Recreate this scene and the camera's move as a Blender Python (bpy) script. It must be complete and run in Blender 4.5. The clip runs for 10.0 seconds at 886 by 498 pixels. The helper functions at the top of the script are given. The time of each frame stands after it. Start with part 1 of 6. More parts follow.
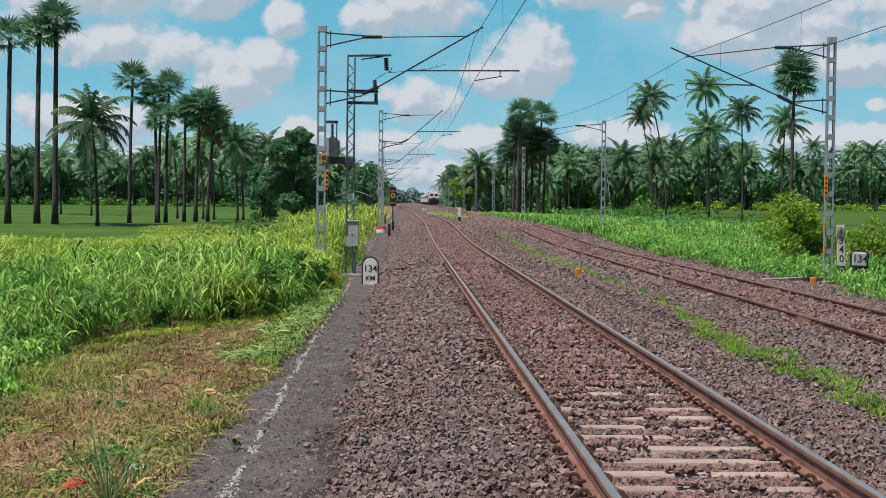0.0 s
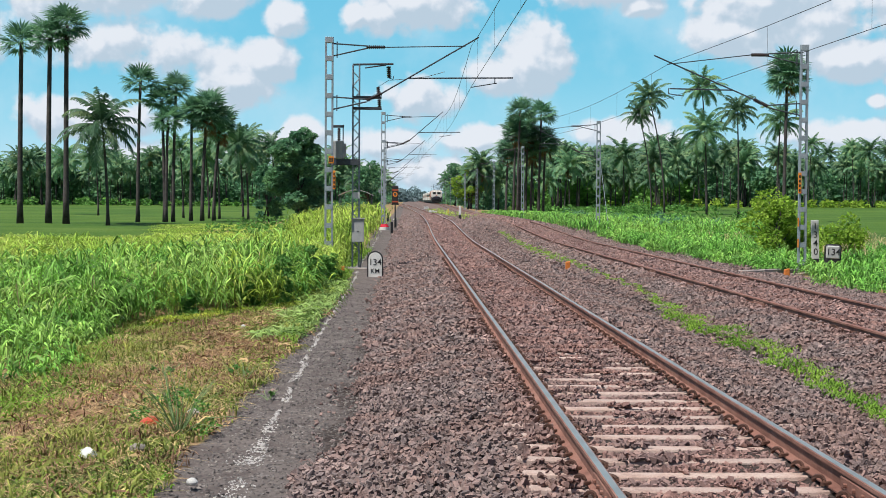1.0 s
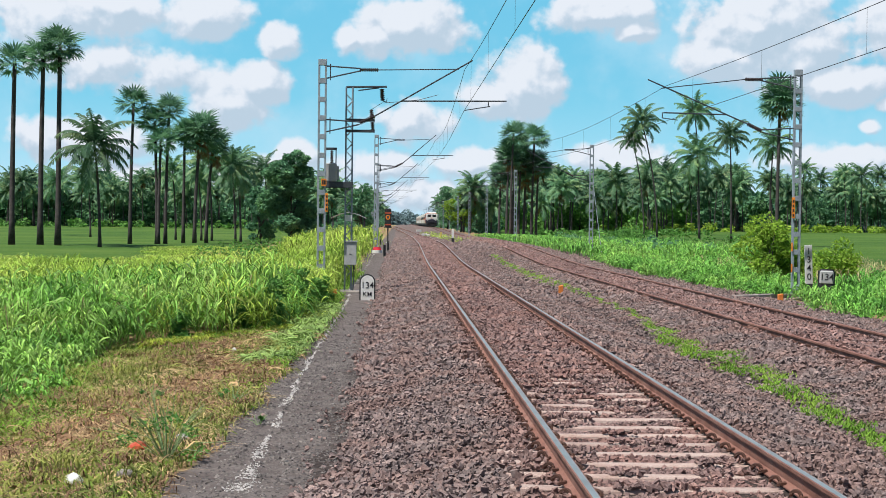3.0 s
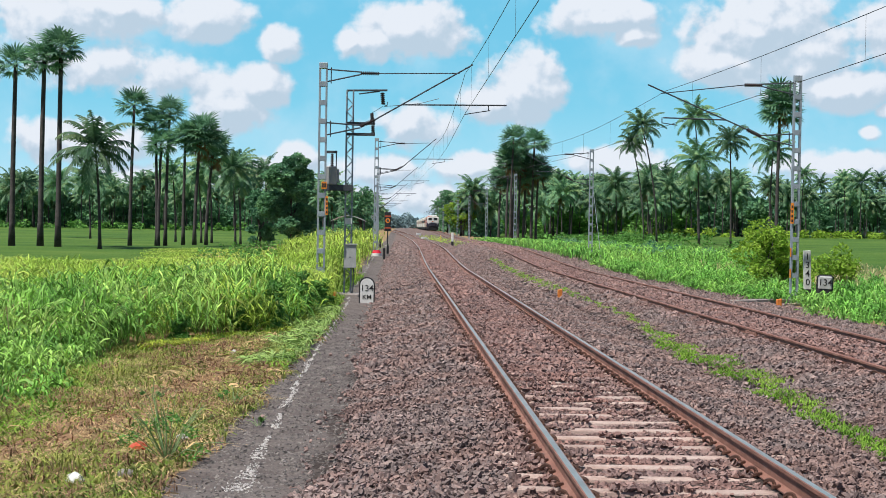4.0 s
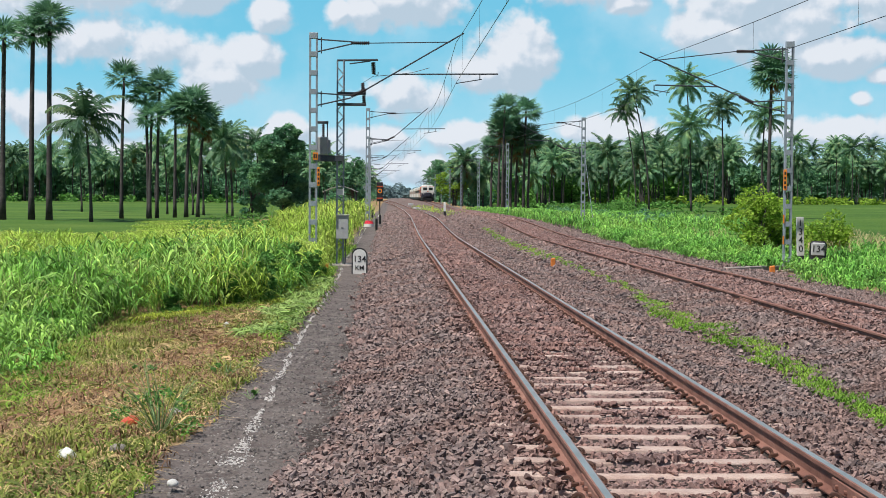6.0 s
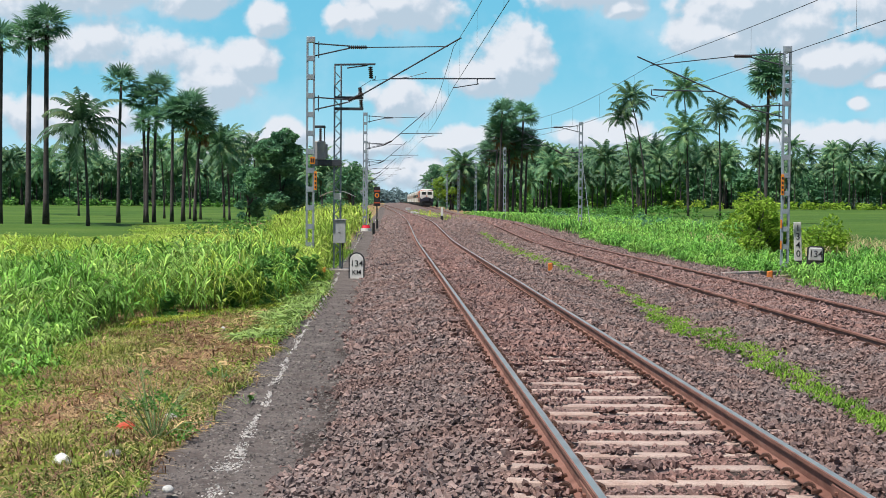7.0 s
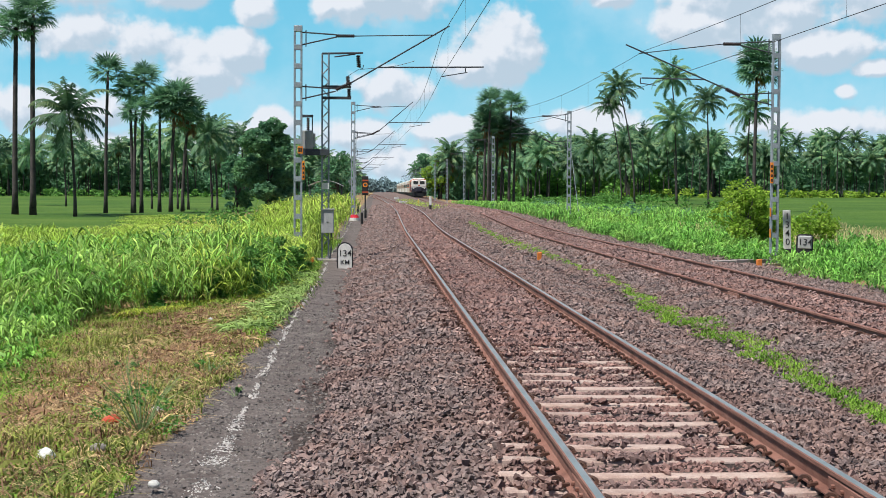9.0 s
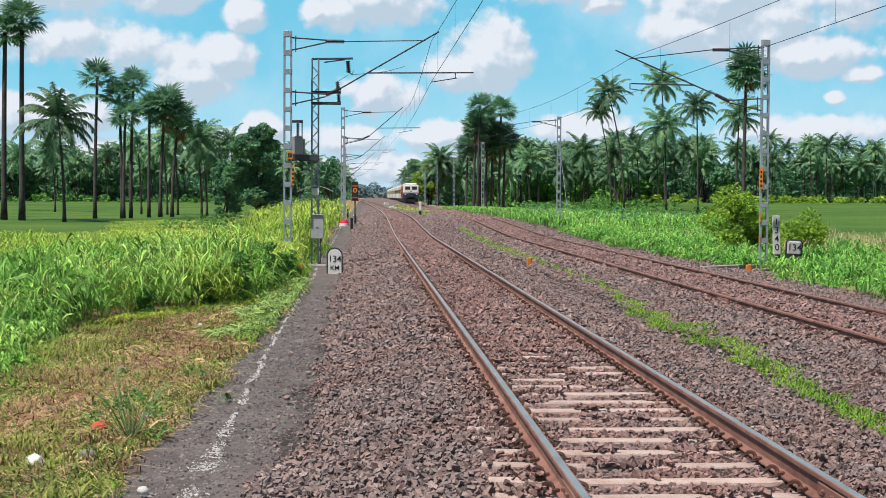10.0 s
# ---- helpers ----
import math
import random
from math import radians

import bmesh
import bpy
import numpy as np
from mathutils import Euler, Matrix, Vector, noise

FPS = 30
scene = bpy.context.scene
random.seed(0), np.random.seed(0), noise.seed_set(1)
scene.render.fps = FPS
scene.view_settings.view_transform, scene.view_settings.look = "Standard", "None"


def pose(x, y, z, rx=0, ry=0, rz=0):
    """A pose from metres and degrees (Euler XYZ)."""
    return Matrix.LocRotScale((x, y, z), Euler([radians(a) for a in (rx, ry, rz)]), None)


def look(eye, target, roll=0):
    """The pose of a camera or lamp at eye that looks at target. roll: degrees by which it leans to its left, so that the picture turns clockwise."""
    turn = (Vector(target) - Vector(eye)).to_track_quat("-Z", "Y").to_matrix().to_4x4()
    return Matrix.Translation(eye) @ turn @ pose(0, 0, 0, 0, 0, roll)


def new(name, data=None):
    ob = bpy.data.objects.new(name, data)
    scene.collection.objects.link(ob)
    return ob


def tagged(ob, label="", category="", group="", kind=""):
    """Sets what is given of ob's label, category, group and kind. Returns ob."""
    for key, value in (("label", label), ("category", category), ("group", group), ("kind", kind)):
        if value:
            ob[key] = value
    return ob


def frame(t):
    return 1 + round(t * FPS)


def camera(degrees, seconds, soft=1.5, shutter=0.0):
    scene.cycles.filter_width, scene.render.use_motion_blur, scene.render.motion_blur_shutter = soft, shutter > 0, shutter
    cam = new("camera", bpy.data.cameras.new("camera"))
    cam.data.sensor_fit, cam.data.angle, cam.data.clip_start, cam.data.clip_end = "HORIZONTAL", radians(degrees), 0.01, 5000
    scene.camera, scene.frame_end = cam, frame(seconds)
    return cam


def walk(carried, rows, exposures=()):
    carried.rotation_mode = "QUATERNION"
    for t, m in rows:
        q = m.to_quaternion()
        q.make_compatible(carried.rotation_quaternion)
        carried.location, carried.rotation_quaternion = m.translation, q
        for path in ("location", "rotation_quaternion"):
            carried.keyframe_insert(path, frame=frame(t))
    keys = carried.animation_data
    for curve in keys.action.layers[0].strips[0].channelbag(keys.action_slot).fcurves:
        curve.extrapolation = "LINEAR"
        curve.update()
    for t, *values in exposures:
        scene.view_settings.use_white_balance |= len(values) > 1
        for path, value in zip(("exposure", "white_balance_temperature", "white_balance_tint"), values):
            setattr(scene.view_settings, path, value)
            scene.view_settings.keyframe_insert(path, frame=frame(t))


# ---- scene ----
# World: y runs along the railway, x to the right, z = 0 at the rail heads.
FOV = 33.3
EYE = 1.89
cam = camera(FOV, 10.0, soft=0.65)
# t, forward, yaw, pitch, roll
ROWS = [
    (0.0, 3.20, -1.489, -1.823, -0.590),
    (0.5, 0.50, -1.165, -2.050, -0.510),
    (1.0, -0.26, -1.414, -1.884, -0.335),
    (1.5, -0.26, -1.598, -1.495, -0.742),
    (2.0, -0.16, -1.767, -0.927, -0.512),
    (2.5, -0.05, -1.758, -0.992, -0.522),
    (4.0, -0.20, -1.703, -0.849, -0.911),
    (4.5, -0.24, -2.588, -0.550, -0.973),
    (5.0, -0.09, -2.079, -1.174, -0.669),
    (5.5, -0.09, -1.986, -2.023, -0.391),
    (7.0, 0.00, -2.117, -1.837, -0.447),
    (7.5, 0.00, -2.600, -1.600, -0.450),
    (8.0, -0.03, -2.541, -1.348, -0.438),
    (8.5, 0.05, -2.595, -1.800, -0.336),
    (9.0, 0.19, -2.568, -2.249, -0.259),
    (9.5, 0.22, -2.724, -2.246, -0.136),
    (10.0, 0.20, -2.962, -2.036, -0.261),
]


def eye_pose(t, ahead, yaw, pitch, roll):
    turn = pose(0, 0, 0, 90 + pitch, roll, yaw)
    return pose(0, ahead, EYE) @ turn


walk(cam, [(r[0], eye_pose(*r)) for r in ROWS], exposures=[
    (0.0, 0.0, 6300, 12), (0.6, 0.14, 6300, 12), (1.0, 0.32, 6300, 12), (1.5, 0.36, 6250, 12), (5.0, 0.36, 6250, 12),
    (5.6, 0.30, 6300, 12), (10.0, 0.35, 6300, 12)])

# ---------- light ----------
SUN_ELEV, SUN_FROM = 62.0, (-0.80, -0.60)   # the sun stands high, to the left and a little behind
world = bpy.data.worlds.new("sky")
scene.world = world
world.use_nodes = True
wn, wl = world.node_tree.nodes, world.node_tree.links
wn.clear()
sky = wn.new("ShaderNodeTexSky")
sky.sky_type, sky.sun_disc = "NISHITA", False
sky.sun_elevation = radians(SUN_ELEV)
sky.sun_rotation = math.atan2(SUN_FROM[0], SUN_FROM[1])
sky.air_density, sky.dust_density, sky.ozone_density = 1.0, 0.6, 1.2
bg = wn.new("ShaderNodeBackground")
bg.inputs["Strength"].default_value = 0.062
wout = wn.new("ShaderNodeOutputWorld")
wl.new(sky.outputs[0], bg.inputs["Color"])
wl.new(bg.outputs[0], wout.inputs["Surface"])

sun_data = bpy.data.lights.new("sun", "SUN")
sun_data.energy, sun_data.angle, sun_data.color = 5.0, radians(0.6), (1.0, 0.94, 0.84)
sun = new("sun", sun_data)
ce = math.cos(radians(SUN_ELEV))
sun_dir = Vector((SUN_FROM[0] * ce, SUN_FROM[1] * ce, math.sin(radians(SUN_ELEV))))
sun.matrix_world = look(sun_dir * 200, (0, 0, 0))


# ---------- materials ----------
def nd(tree, kind, **vals):
    n = tree.nodes.new(kind)
    for k, v in vals.items():
        n.inputs[k].default_value = v
    return n


def ramp(tree, src, stops):
    r = tree.nodes.new("ShaderNodeValToRGB")
    el = r.color_ramp.elements
    while len(el) < len(stops):
        el.new(0.5)
    for e, (p, c) in zip(el, stops):
        e.position, e.color = p, (*c, 1)
    tree.links.new(src, r.inputs["Fac"])
    return r.outputs["Color"]


def mixc(tree, fac, a, b, blend="MIX"):
    m = tree.nodes.new("ShaderNodeMix")
    m.data_type, m.blend_type = "RGBA", blend
    for sock, v in ((m.inputs[0], fac), (m.inputs[6], a), (m.inputs[7], b)):
        if isinstance(v, (int, float)):
            sock.default_value = v
        elif isinstance(v, tuple):
            sock.default_value = (*v, 1)
        else:
            tree.links.new(v, sock)
    return m.outputs[2]


def material(name, colours, scale=4.0, rough=0.8, metal=0.0, bump=0.3, bump_scale=None, fine=0.35, random=0.0,
             translucent=0.0, island=False, rotate=None, spec=0.3, bump_dist=0.02):
    """A procedural surface: a large noise picks among colours, a fine one adds grain and relief."""
    m = bpy.data.materials.new(name)
    m.use_nodes = True
    t = m.node_tree
    b = t.nodes["Principled BSDF"]
    co = t.nodes.new("ShaderNodeTexCoord")
    src = co.outputs["Object"]
    n1 = nd(t, "ShaderNodeTexNoise", Scale=scale, Detail=6.0, Roughness=0.6)
    n2 = nd(t, "ShaderNodeTexNoise", Scale=bump_scale or scale * 9, Detail=5.0, Roughness=0.65)
    for n in (n1, n2):
        t.links.new(src, n.inputs["Vector"])
    k = len(colours)
    if k == 1:
        colours, k = [tuple(c * 0.82 for c in colours[0]), colours[0], tuple(min(1, c * 1.15) for c in colours[0])], 3
    lo, hi = 0.3, 0.7
    col = ramp(t, n1.outputs["Fac"], [(lo + (hi - lo) * i / (k - 1), c) for i, c in enumerate(colours)])
    grain = ramp(t, n2.outputs["Fac"], [(0.25, (1 - fine,) * 3), (0.75, (1 + fine * 0.6,) * 3)])
    col = mixc(t, 1.0, col, grain, "MULTIPLY")
    if random or island:
        if island:
            g = t.nodes.new("ShaderNodeNewGeometry")
            rnd = g.outputs["Random Per Island"]
        else:
            g = t.nodes.new("ShaderNodeObjectInfo")
            rnd = g.outputs["Random"]
        v = ramp(t, rnd, [(0.0, (1 - random,) * 3), (0.5, (1, 1, 1)), (1.0, (1 + random, 1 + random, 1 + random * 0.8))])
        col = mixc(t, 1.0, col, v, "MULTIPLY")
    t.links.new(col, b.inputs["Base Color"])
    b.inputs["Roughness"].default_value = rough
    b.inputs["Metallic"].default_value = metal
    b.inputs["Specular IOR Level"].default_value = spec
    if bump:
        bp = nd(t, "ShaderNodeBump", Strength=bump, Distance=bump_dist)
        t.links.new(n2.outputs["Fac"], bp.inputs["Height"])
        t.links.new(bp.outputs["Normal"], b.inputs["Normal"])
    if translucent:
        tr = t.nodes.new("ShaderNodeBsdfTranslucent")
        t.links.new(col, tr.inputs["Color"])
        mx = t.nodes.new("ShaderNodeMixShader")
        mx.inputs[0].default_value = translucent
        t.links.new(b.outputs[0], mx.inputs[1])
        t.links.new(tr.outputs[0], mx.inputs[2])
        t.links.new(mx.outputs[0], t.nodes["Material Output"].inputs["Surface"])
    return m


M = {}
M["stone"] = material("ballast stone", [(0.130, 0.087, 0.079), (0.247, 0.168, 0.151), (0.188, 0.149, 0.143), (0.355, 0.26, 0.24)], scale=1.3, bump_scale=60, random=0.34, island=True, rough=0.9)
M["cess"] = material("cinder gravel", [(0.095, 0.076, 0.071), (0.14, 0.114, 0.104), (0.179, 0.148, 0.135)], scale=1.1, bump_scale=45, fine=0.5, bump=0.8, rough=0.95)
M["lime"] = material("lime powder", [(0.40, 0.38, 0.36), (0.60, 0.58, 0.55)], scale=12, rough=0.95)
M["concrete"] = material("sleeper concrete", [(0.32, 0.216, 0.179), (0.423, 0.315, 0.273), (0.47, 0.376, 0.334)], scale=3, bump_scale=70, random=0.15)
M["rail_side"] = material("rusted rail side", [(0.15, 0.066, 0.048), (0.225, 0.108, 0.08), (0.285, 0.16, 0.124)], scale=3, bump_scale=90, rough=0.75, fine=0.3)
M["rail_rust"] = material("rusted idle rail head", [(0.172, 0.07, 0.048), (0.253, 0.11, 0.081)], scale=3, bump_scale=90, rough=0.6, fine=0.25)
M["rail_top"] = material("polished rail head", [(0.50, 0.415, 0.37), (0.66, 0.585, 0.535)], scale=2, bump_scale=120, rough=0.42, metal=0.9, fine=0.15, bump=0.05)
M["clip"] = material("rusted clip", [(0.045, 0.025, 0.02), (0.10, 0.045, 0.03)], scale=20, rough=0.7, random=0.2)
M["steel"] = material("galvanised steel", [(0.221, 0.261, 0.298), (0.31, 0.359, 0.406), (0.369, 0.424, 0.479)], scale=2.5, bump_scale=40, rough=0.55, metal=0.35, bump=0.1)
M["dark_steel"] = material("weathered steel", [(0.05, 0.058, 0.068), (0.09, 0.102, 0.118)], scale=5, rough=0.6, metal=0.4, bump=0.1)
M["wire"] = material("copper wire", [(0.05, 0.05, 0.052), (0.09, 0.085, 0.08)], scale=3, rough=0.55, metal=0.5, bump=0)
M["insulator"] = material("brown glazed porcelain", [(0.03, 0.024, 0.024), (0.06, 0.045, 0.042)], scale=6, rough=0.25, bump=0)
M["orange"] = material("orange paint", [(0.75, 0.22, 0.02), (0.85, 0.30, 0.04)], scale=6, rough=0.6)
M["white"] = material("white paint", [(0.62, 0.62, 0.59), (0.78, 0.78, 0.75)], scale=8, rough=0.6, fine=0.15)
M["black"] = material("black paint", [(0.015, 0.016, 0.018), (0.035, 0.036, 0.038)], scale=8, rough=0.5, fine=0.2)
M["red"] = material("red paint", [(0.50, 0.012, 0.03), (0.62, 0.02, 0.045)], scale=8, rough=0.6)
M["leaf_palm"] = material("palm leaf", [(0.06, 0.155, 0.095), (0.13, 0.265, 0.135), (0.31, 0.41, 0.185)], scale=0.5, bump=0, random=0.35, translucent=0.35, rough=0.55)
M["leaf_fan"] = material("fan palm leaf", [(0.085, 0.20, 0.125), (0.135, 0.29, 0.165), (0.215, 0.40, 0.20)], scale=0.6, bump=0, random=0.2, translucent=0.34, rough=0.55)
M["leaf_dry"] = material("dry palm leaf", [(0.16, 0.10, 0.05), (0.26, 0.18, 0.09)], scale=0.8, bump=0, random=0.2, translucent=0.2)
M["leaf_tree"] = material("dark broad leaf", [(0.065, 0.18, 0.11), (0.12, 0.28, 0.145), (0.21, 0.39, 0.165)], scale=0.3, bump=0, random=0.35, island=True, translucent=0.36)
M["leaf_light"] = material("bright broad leaf", [(0.15, 0.29, 0.038), (0.275, 0.44, 0.052), (0.42, 0.56, 0.085)], scale=0.8, bump=0, random=0.35, island=True, translucent=0.45)
M["leaf_weed"] = material("weed leaf", [(0.065, 0.18, 0.038), (0.115, 0.282, 0.058), (0.192, 0.385, 0.077)], scale=1.5, bump=0, random=0.4, island=True, translucent=0.3)
# distance haze is put into this leaf colour, a pale blue-grey green
M["leaf_far"] = material("far foliage in haze colour", [(0.13, 0.20, 0.21), (0.17, 0.25, 0.26)], scale=0.02, bump=0, random=0.15, island=True)
M["plume"] = material("dry grass plume", [(0.42, 0.36, 0.18), (0.55, 0.47, 0.26)], scale=0.8, bump=0, random=0.3, island=True, translucent=0.25)
M["brown_litter"] = material("brown leaf litter", [(0.12, 0.065, 0.038), (0.22, 0.125, 0.068), (0.33, 0.215, 0.125)], scale=2, bump=0, random=0.4, island=True)
M["bark"] = material("palm bark", [(0.035, 0.032, 0.034), (0.065, 0.058, 0.058), (0.105, 0.092, 0.088)], scale=1.5, bump_scale=12, bump=0.6, rough=0.95)
M["grass"] = material("tall grass", [(0.21, 0.36, 0.05), (0.36, 0.51, 0.08), (0.56, 0.62, 0.16)], scale=0.3, bump_scale=1.2, bump=0, random=0.55, island=True, translucent=0.32, rough=0.55, spec=0.2)
M["grass_dark"] = material("lush grass", [(0.085, 0.245, 0.048), (0.20, 0.41, 0.072), (0.44, 0.60, 0.16)], scale=0.3, bump_scale=1.2, bump=0, random=0.6, island=True, translucent=0.24, rough=0.55, spec=0.2)
M["grass_bank"] = material("bank grass", [(0.085, 0.27, 0.052), (0.185, 0.43, 0.076), (0.36, 0.57, 0.135)], scale=0.3, bump_scale=1.2, bump=0, random=0.55, island=True, translucent=0.3, rough=0.55, spec=0.2)
M["weed"] = material("low weed", [(0.112, 0.235, 0.028), (0.19, 0.347, 0.039), (0.291, 0.426, 0.067)], scale=0.6, bump=0, random=0.35, island=True, translucent=0.3)
M["straw"] = material("cut dry grass", [(0.345, 0.196, 0.103), (0.517, 0.368, 0.196), (0.368, 0.368, 0.127)], scale=0.7, bump=0, random=0.4, island=True, translucent=0.15)


def rust_stain(m, centres):
    """Rust from the rails and wheels reddens the stones along each track."""
    t = m.node_tree
    link = t.nodes["Principled BSDF"].inputs["Base Color"].links[0]
    src = link.from_socket
    co = t.nodes.new("ShaderNodeTexCoord")
    sep = t.nodes.new("ShaderNodeSeparateXYZ")
    t.links.new(co.outputs["Object"], sep.inputs[0])
    for c in centres:
        sub, ab = t.nodes.new("ShaderNodeMath"), t.nodes.new("ShaderNodeMath")
        sub.operation, ab.operation = "SUBTRACT", "ABSOLUTE"
        t.links.new(sep.outputs["X"], sub.inputs[0])
        sub.inputs[1].default_value = c
        t.links.new(sub.outputs[0], ab.inputs[0])
        r = nd(t, "ShaderNodeMapRange")
        r.interpolation_type = "SMOOTHSTEP"
        for k, v in (("From Min", 0.7), ("From Max", 1.5), ("To Min", 1.0), ("To Max", 0.0)):
            r.inputs[k].default_value = v
        t.links.new(ab.outputs[0], r.inputs["Value"])
        src = mixc(t, r.outputs[0], src, mixc(t, 1.0, src, (1.10, 0.965, 0.945), "MULTIPLY"))
    t.links.new(src, t.nodes["Principled BSDF"].inputs["Base Color"])


rust_stain(M["stone"], (2.26, 7.8))


# ---------- building helpers ----------
def part(name, bm, mat, parent=None, label="", smooth=False):
    me = bpy.data.meshes.new(name)
    if isinstance(bm, tuple):
        me.from_pydata(*bm)
    else:
        bm.to_mesh(me)
        bm.free()
    me.materials.append(M[mat])
    if smooth:
        me.polygons.foreach_set("use_smooth", [True] * len(me.polygons))
    ob = new(name, me)
    if parent:
        ob.parent = parent
    if label:
        tagged(ob, label)
    return ob


def shared(name, me, parent, m):
    ob = new(name, me)
    ob.parent = parent
    ob.matrix_basis = m
    return ob


def empty(name, label, category, m=None, group="", kind=""):
    ob = new(name)
    if m is not None:
        ob.matrix_basis = m
    return tagged(ob, label, category, group, kind)


def box(bm, x0, x1, y0, y1, z0, z1, bevel=0.0):
    r = bmesh.ops.create_cube(bm, size=1.0)
    bmesh.ops.scale(bm, vec=(x1 - x0, y1 - y0, z1 - z0), verts=r["verts"])
    bmesh.ops.translate(bm, vec=((x0 + x1) / 2, (y0 + y1) / 2, (z0 + z1) / 2), verts=r["verts"])
    if bevel:
        es = list({e for v in r["verts"] for e in v.link_edges})
        bmesh.ops.bevel(bm, geom=es, offset=bevel, segments=1, affect="EDGES")


def tube(bm, a, b, r0, r1=None, n=6):
    a, b = Vector(a), Vector(b)
    r1 = r0 if r1 is None else r1
    d = b - a
    r = bmesh.ops.create_cone(bm, cap_ends=True, segments=n, radius1=r0, radius2=r1, depth=d.length)
    bmesh.ops.transform(bm, matrix=Matrix.Translation((a + b) / 2) @ d.to_track_quat("Z", "Y").to_matrix().to_4x4(), verts=r["verts"])


def pipe(pts, r, n=5):
    """A bent round bar through pts, as vertices and faces; r may be a list."""
    pts = [Vector(p) for p in pts]
    rs = r if isinstance(r, (list, tuple)) else [r] * len(pts)
    vs, fs = [], []
    for i, p in enumerate(pts):
        d = (pts[min(i + 1, len(pts) - 1)] - pts[max(i - 1, 0)]).normalized()
        q = d.to_track_quat("Z", "Y")
        for j in range(n):
            a = 2 * math.pi * j / n
            vs.append(p + q @ Vector((math.cos(a) * rs[i], math.sin(a) * rs[i], 0)))
    for i in range(len(pts) - 1):
        for j in range(n):
            k = (j + 1) % n
            fs.append((i * n + j, i * n + k, (i + 1) * n + k, (i + 1) * n + j))
    fs.append(tuple(range(n))[::-1])
    fs.append(tuple(range((len(pts) - 1) * n, len(pts) * n)))
    return vs, [], fs


def quads(name, verts, faces, mat, parent=None):
    """A joined mesh from numpy arrays of vertices (n,3) and four-cornered faces (m,4)."""
    me = bpy.data.meshes.new(name)
    me.vertices.add(len(verts))
    me.vertices.foreach_set("co", np.asarray(verts, np.float32).ravel())
    me.loops.add(faces.size)
    me.loops.foreach_set("vertex_index", np.asarray(faces, np.int32).ravel())
    me.polygons.add(len(faces))
    me.polygons.foreach_set("loop_start", np.arange(0, faces.size, 4, dtype=np.int32))
    me.update(calc_edges=True)
    me.polygons.foreach_set("use_smooth", [False] * len(faces))
    me.materials.append(M[mat])
    ob = new(name, me)
    if parent:
        ob.parent = parent
    return ob


def smooth01(a, b, v):
    u = np.clip((np.asarray(v, float) - a) / (b - a), 0, 1)
    return u * u * (3 - 2 * u)


# ---------- the lie of the land ----------
T1, T2 = 2.26, 7.80                      # track centres
LRAIL = (T1 - 0.872, T1 + 0.872)
RRAIL = (T2 - 0.872, T2 + 0.872)


def hump(y):
    """The line rises gently, dips a little and climbs on."""
    return 0.48 * smooth01(65, 108, y) * (1 - 0.6 * smooth01(138, 230, y)) + 0.75 * smooth01(215, 420, y)


def cross(x):
    """Height across the formation."""
    xs = [-400, -60, -9, -5.0, -2.6, -1.6, -0.75, 0.75, 1.3, 3.2, 3.75, 5.1, 6.3, 6.9, 8.7, 9.3, 10.9, 12.5, 18, 30, 60, 400]
    zs = [-0.75, -0.95, -0.95, -0.75, -0.58, -0.50, -0.50, -0.21, -0.185, -0.185, -0.21, -0.42, -0.20, -0.12, -0.12, -0.16, -0.50, -0.58, -0.8, -0.8, -0.35, 0.2]
    return np.interp(x, xs, zs)


def lump(x, y):
    n = np.zeros_like(x)
    for i, (f, a) in enumerate(((0.35, 1.0), (0.9, 0.55), (2.1, 0.3))):
        n += a * np.sin(x * f * 1.3 + 1.7 * i + 1.3 * np.sin(y * f * 0.7 + i)) * np.sin(y * f + 2.1 * i + 0.9 * np.sin(x * f))
    return n


def height(x, y):
    x, y = np.asarray(x, float), np.asarray(y, float)
    wild = smooth01(-1.9, -4.5, x) + smooth01(11.5, 14, x)
    bed = 0.04 * smooth01(1.30, 1.5, x) * smooth01(3.15, 3.0, x) * smooth01(23, 19, y) + 0.05 * smooth01(0.75, 0.9, x) * smooth01(1.45, 1.3, x) * smooth01(12.5, 11.5, y)
    cut = smooth01(-1.9, -2.5, x) * smooth01(-7, -5, x) * smooth01(46, 36, y)
    return cross(x) - bed + hump(y) + 0.035 * cut * lump(x * 3.1 + 2, y * 2.2) + 0.05 * wild * lump(x, y) + 0.016 * lump(x * 5, y * 5)


def axis(*spans):
    out = []
    for a, b, step in spans:
        out += list(np.arange(a, b, step))
    return np.array(out + [spans[-1][1]])


def sheet(name, xs, ys, zf, mat, label, category):
    X, Y = np.meshgrid(xs, ys)
    Z = zf(X, Y)
    v = np.stack([X.ravel(), Y.ravel(), Z.ravel()], 1)
    i = np.arange(len(ys) - 1)[:, None] * len(xs) + np.arange(len(xs) - 1)[None]
    i = i.ravel()
    f = np.stack([i, i + 1, i + 1 + len(xs), i + len(xs)], 1)
    ob = quads(name, v, f, mat)
    return tagged(ob, label, category, kind="structure")


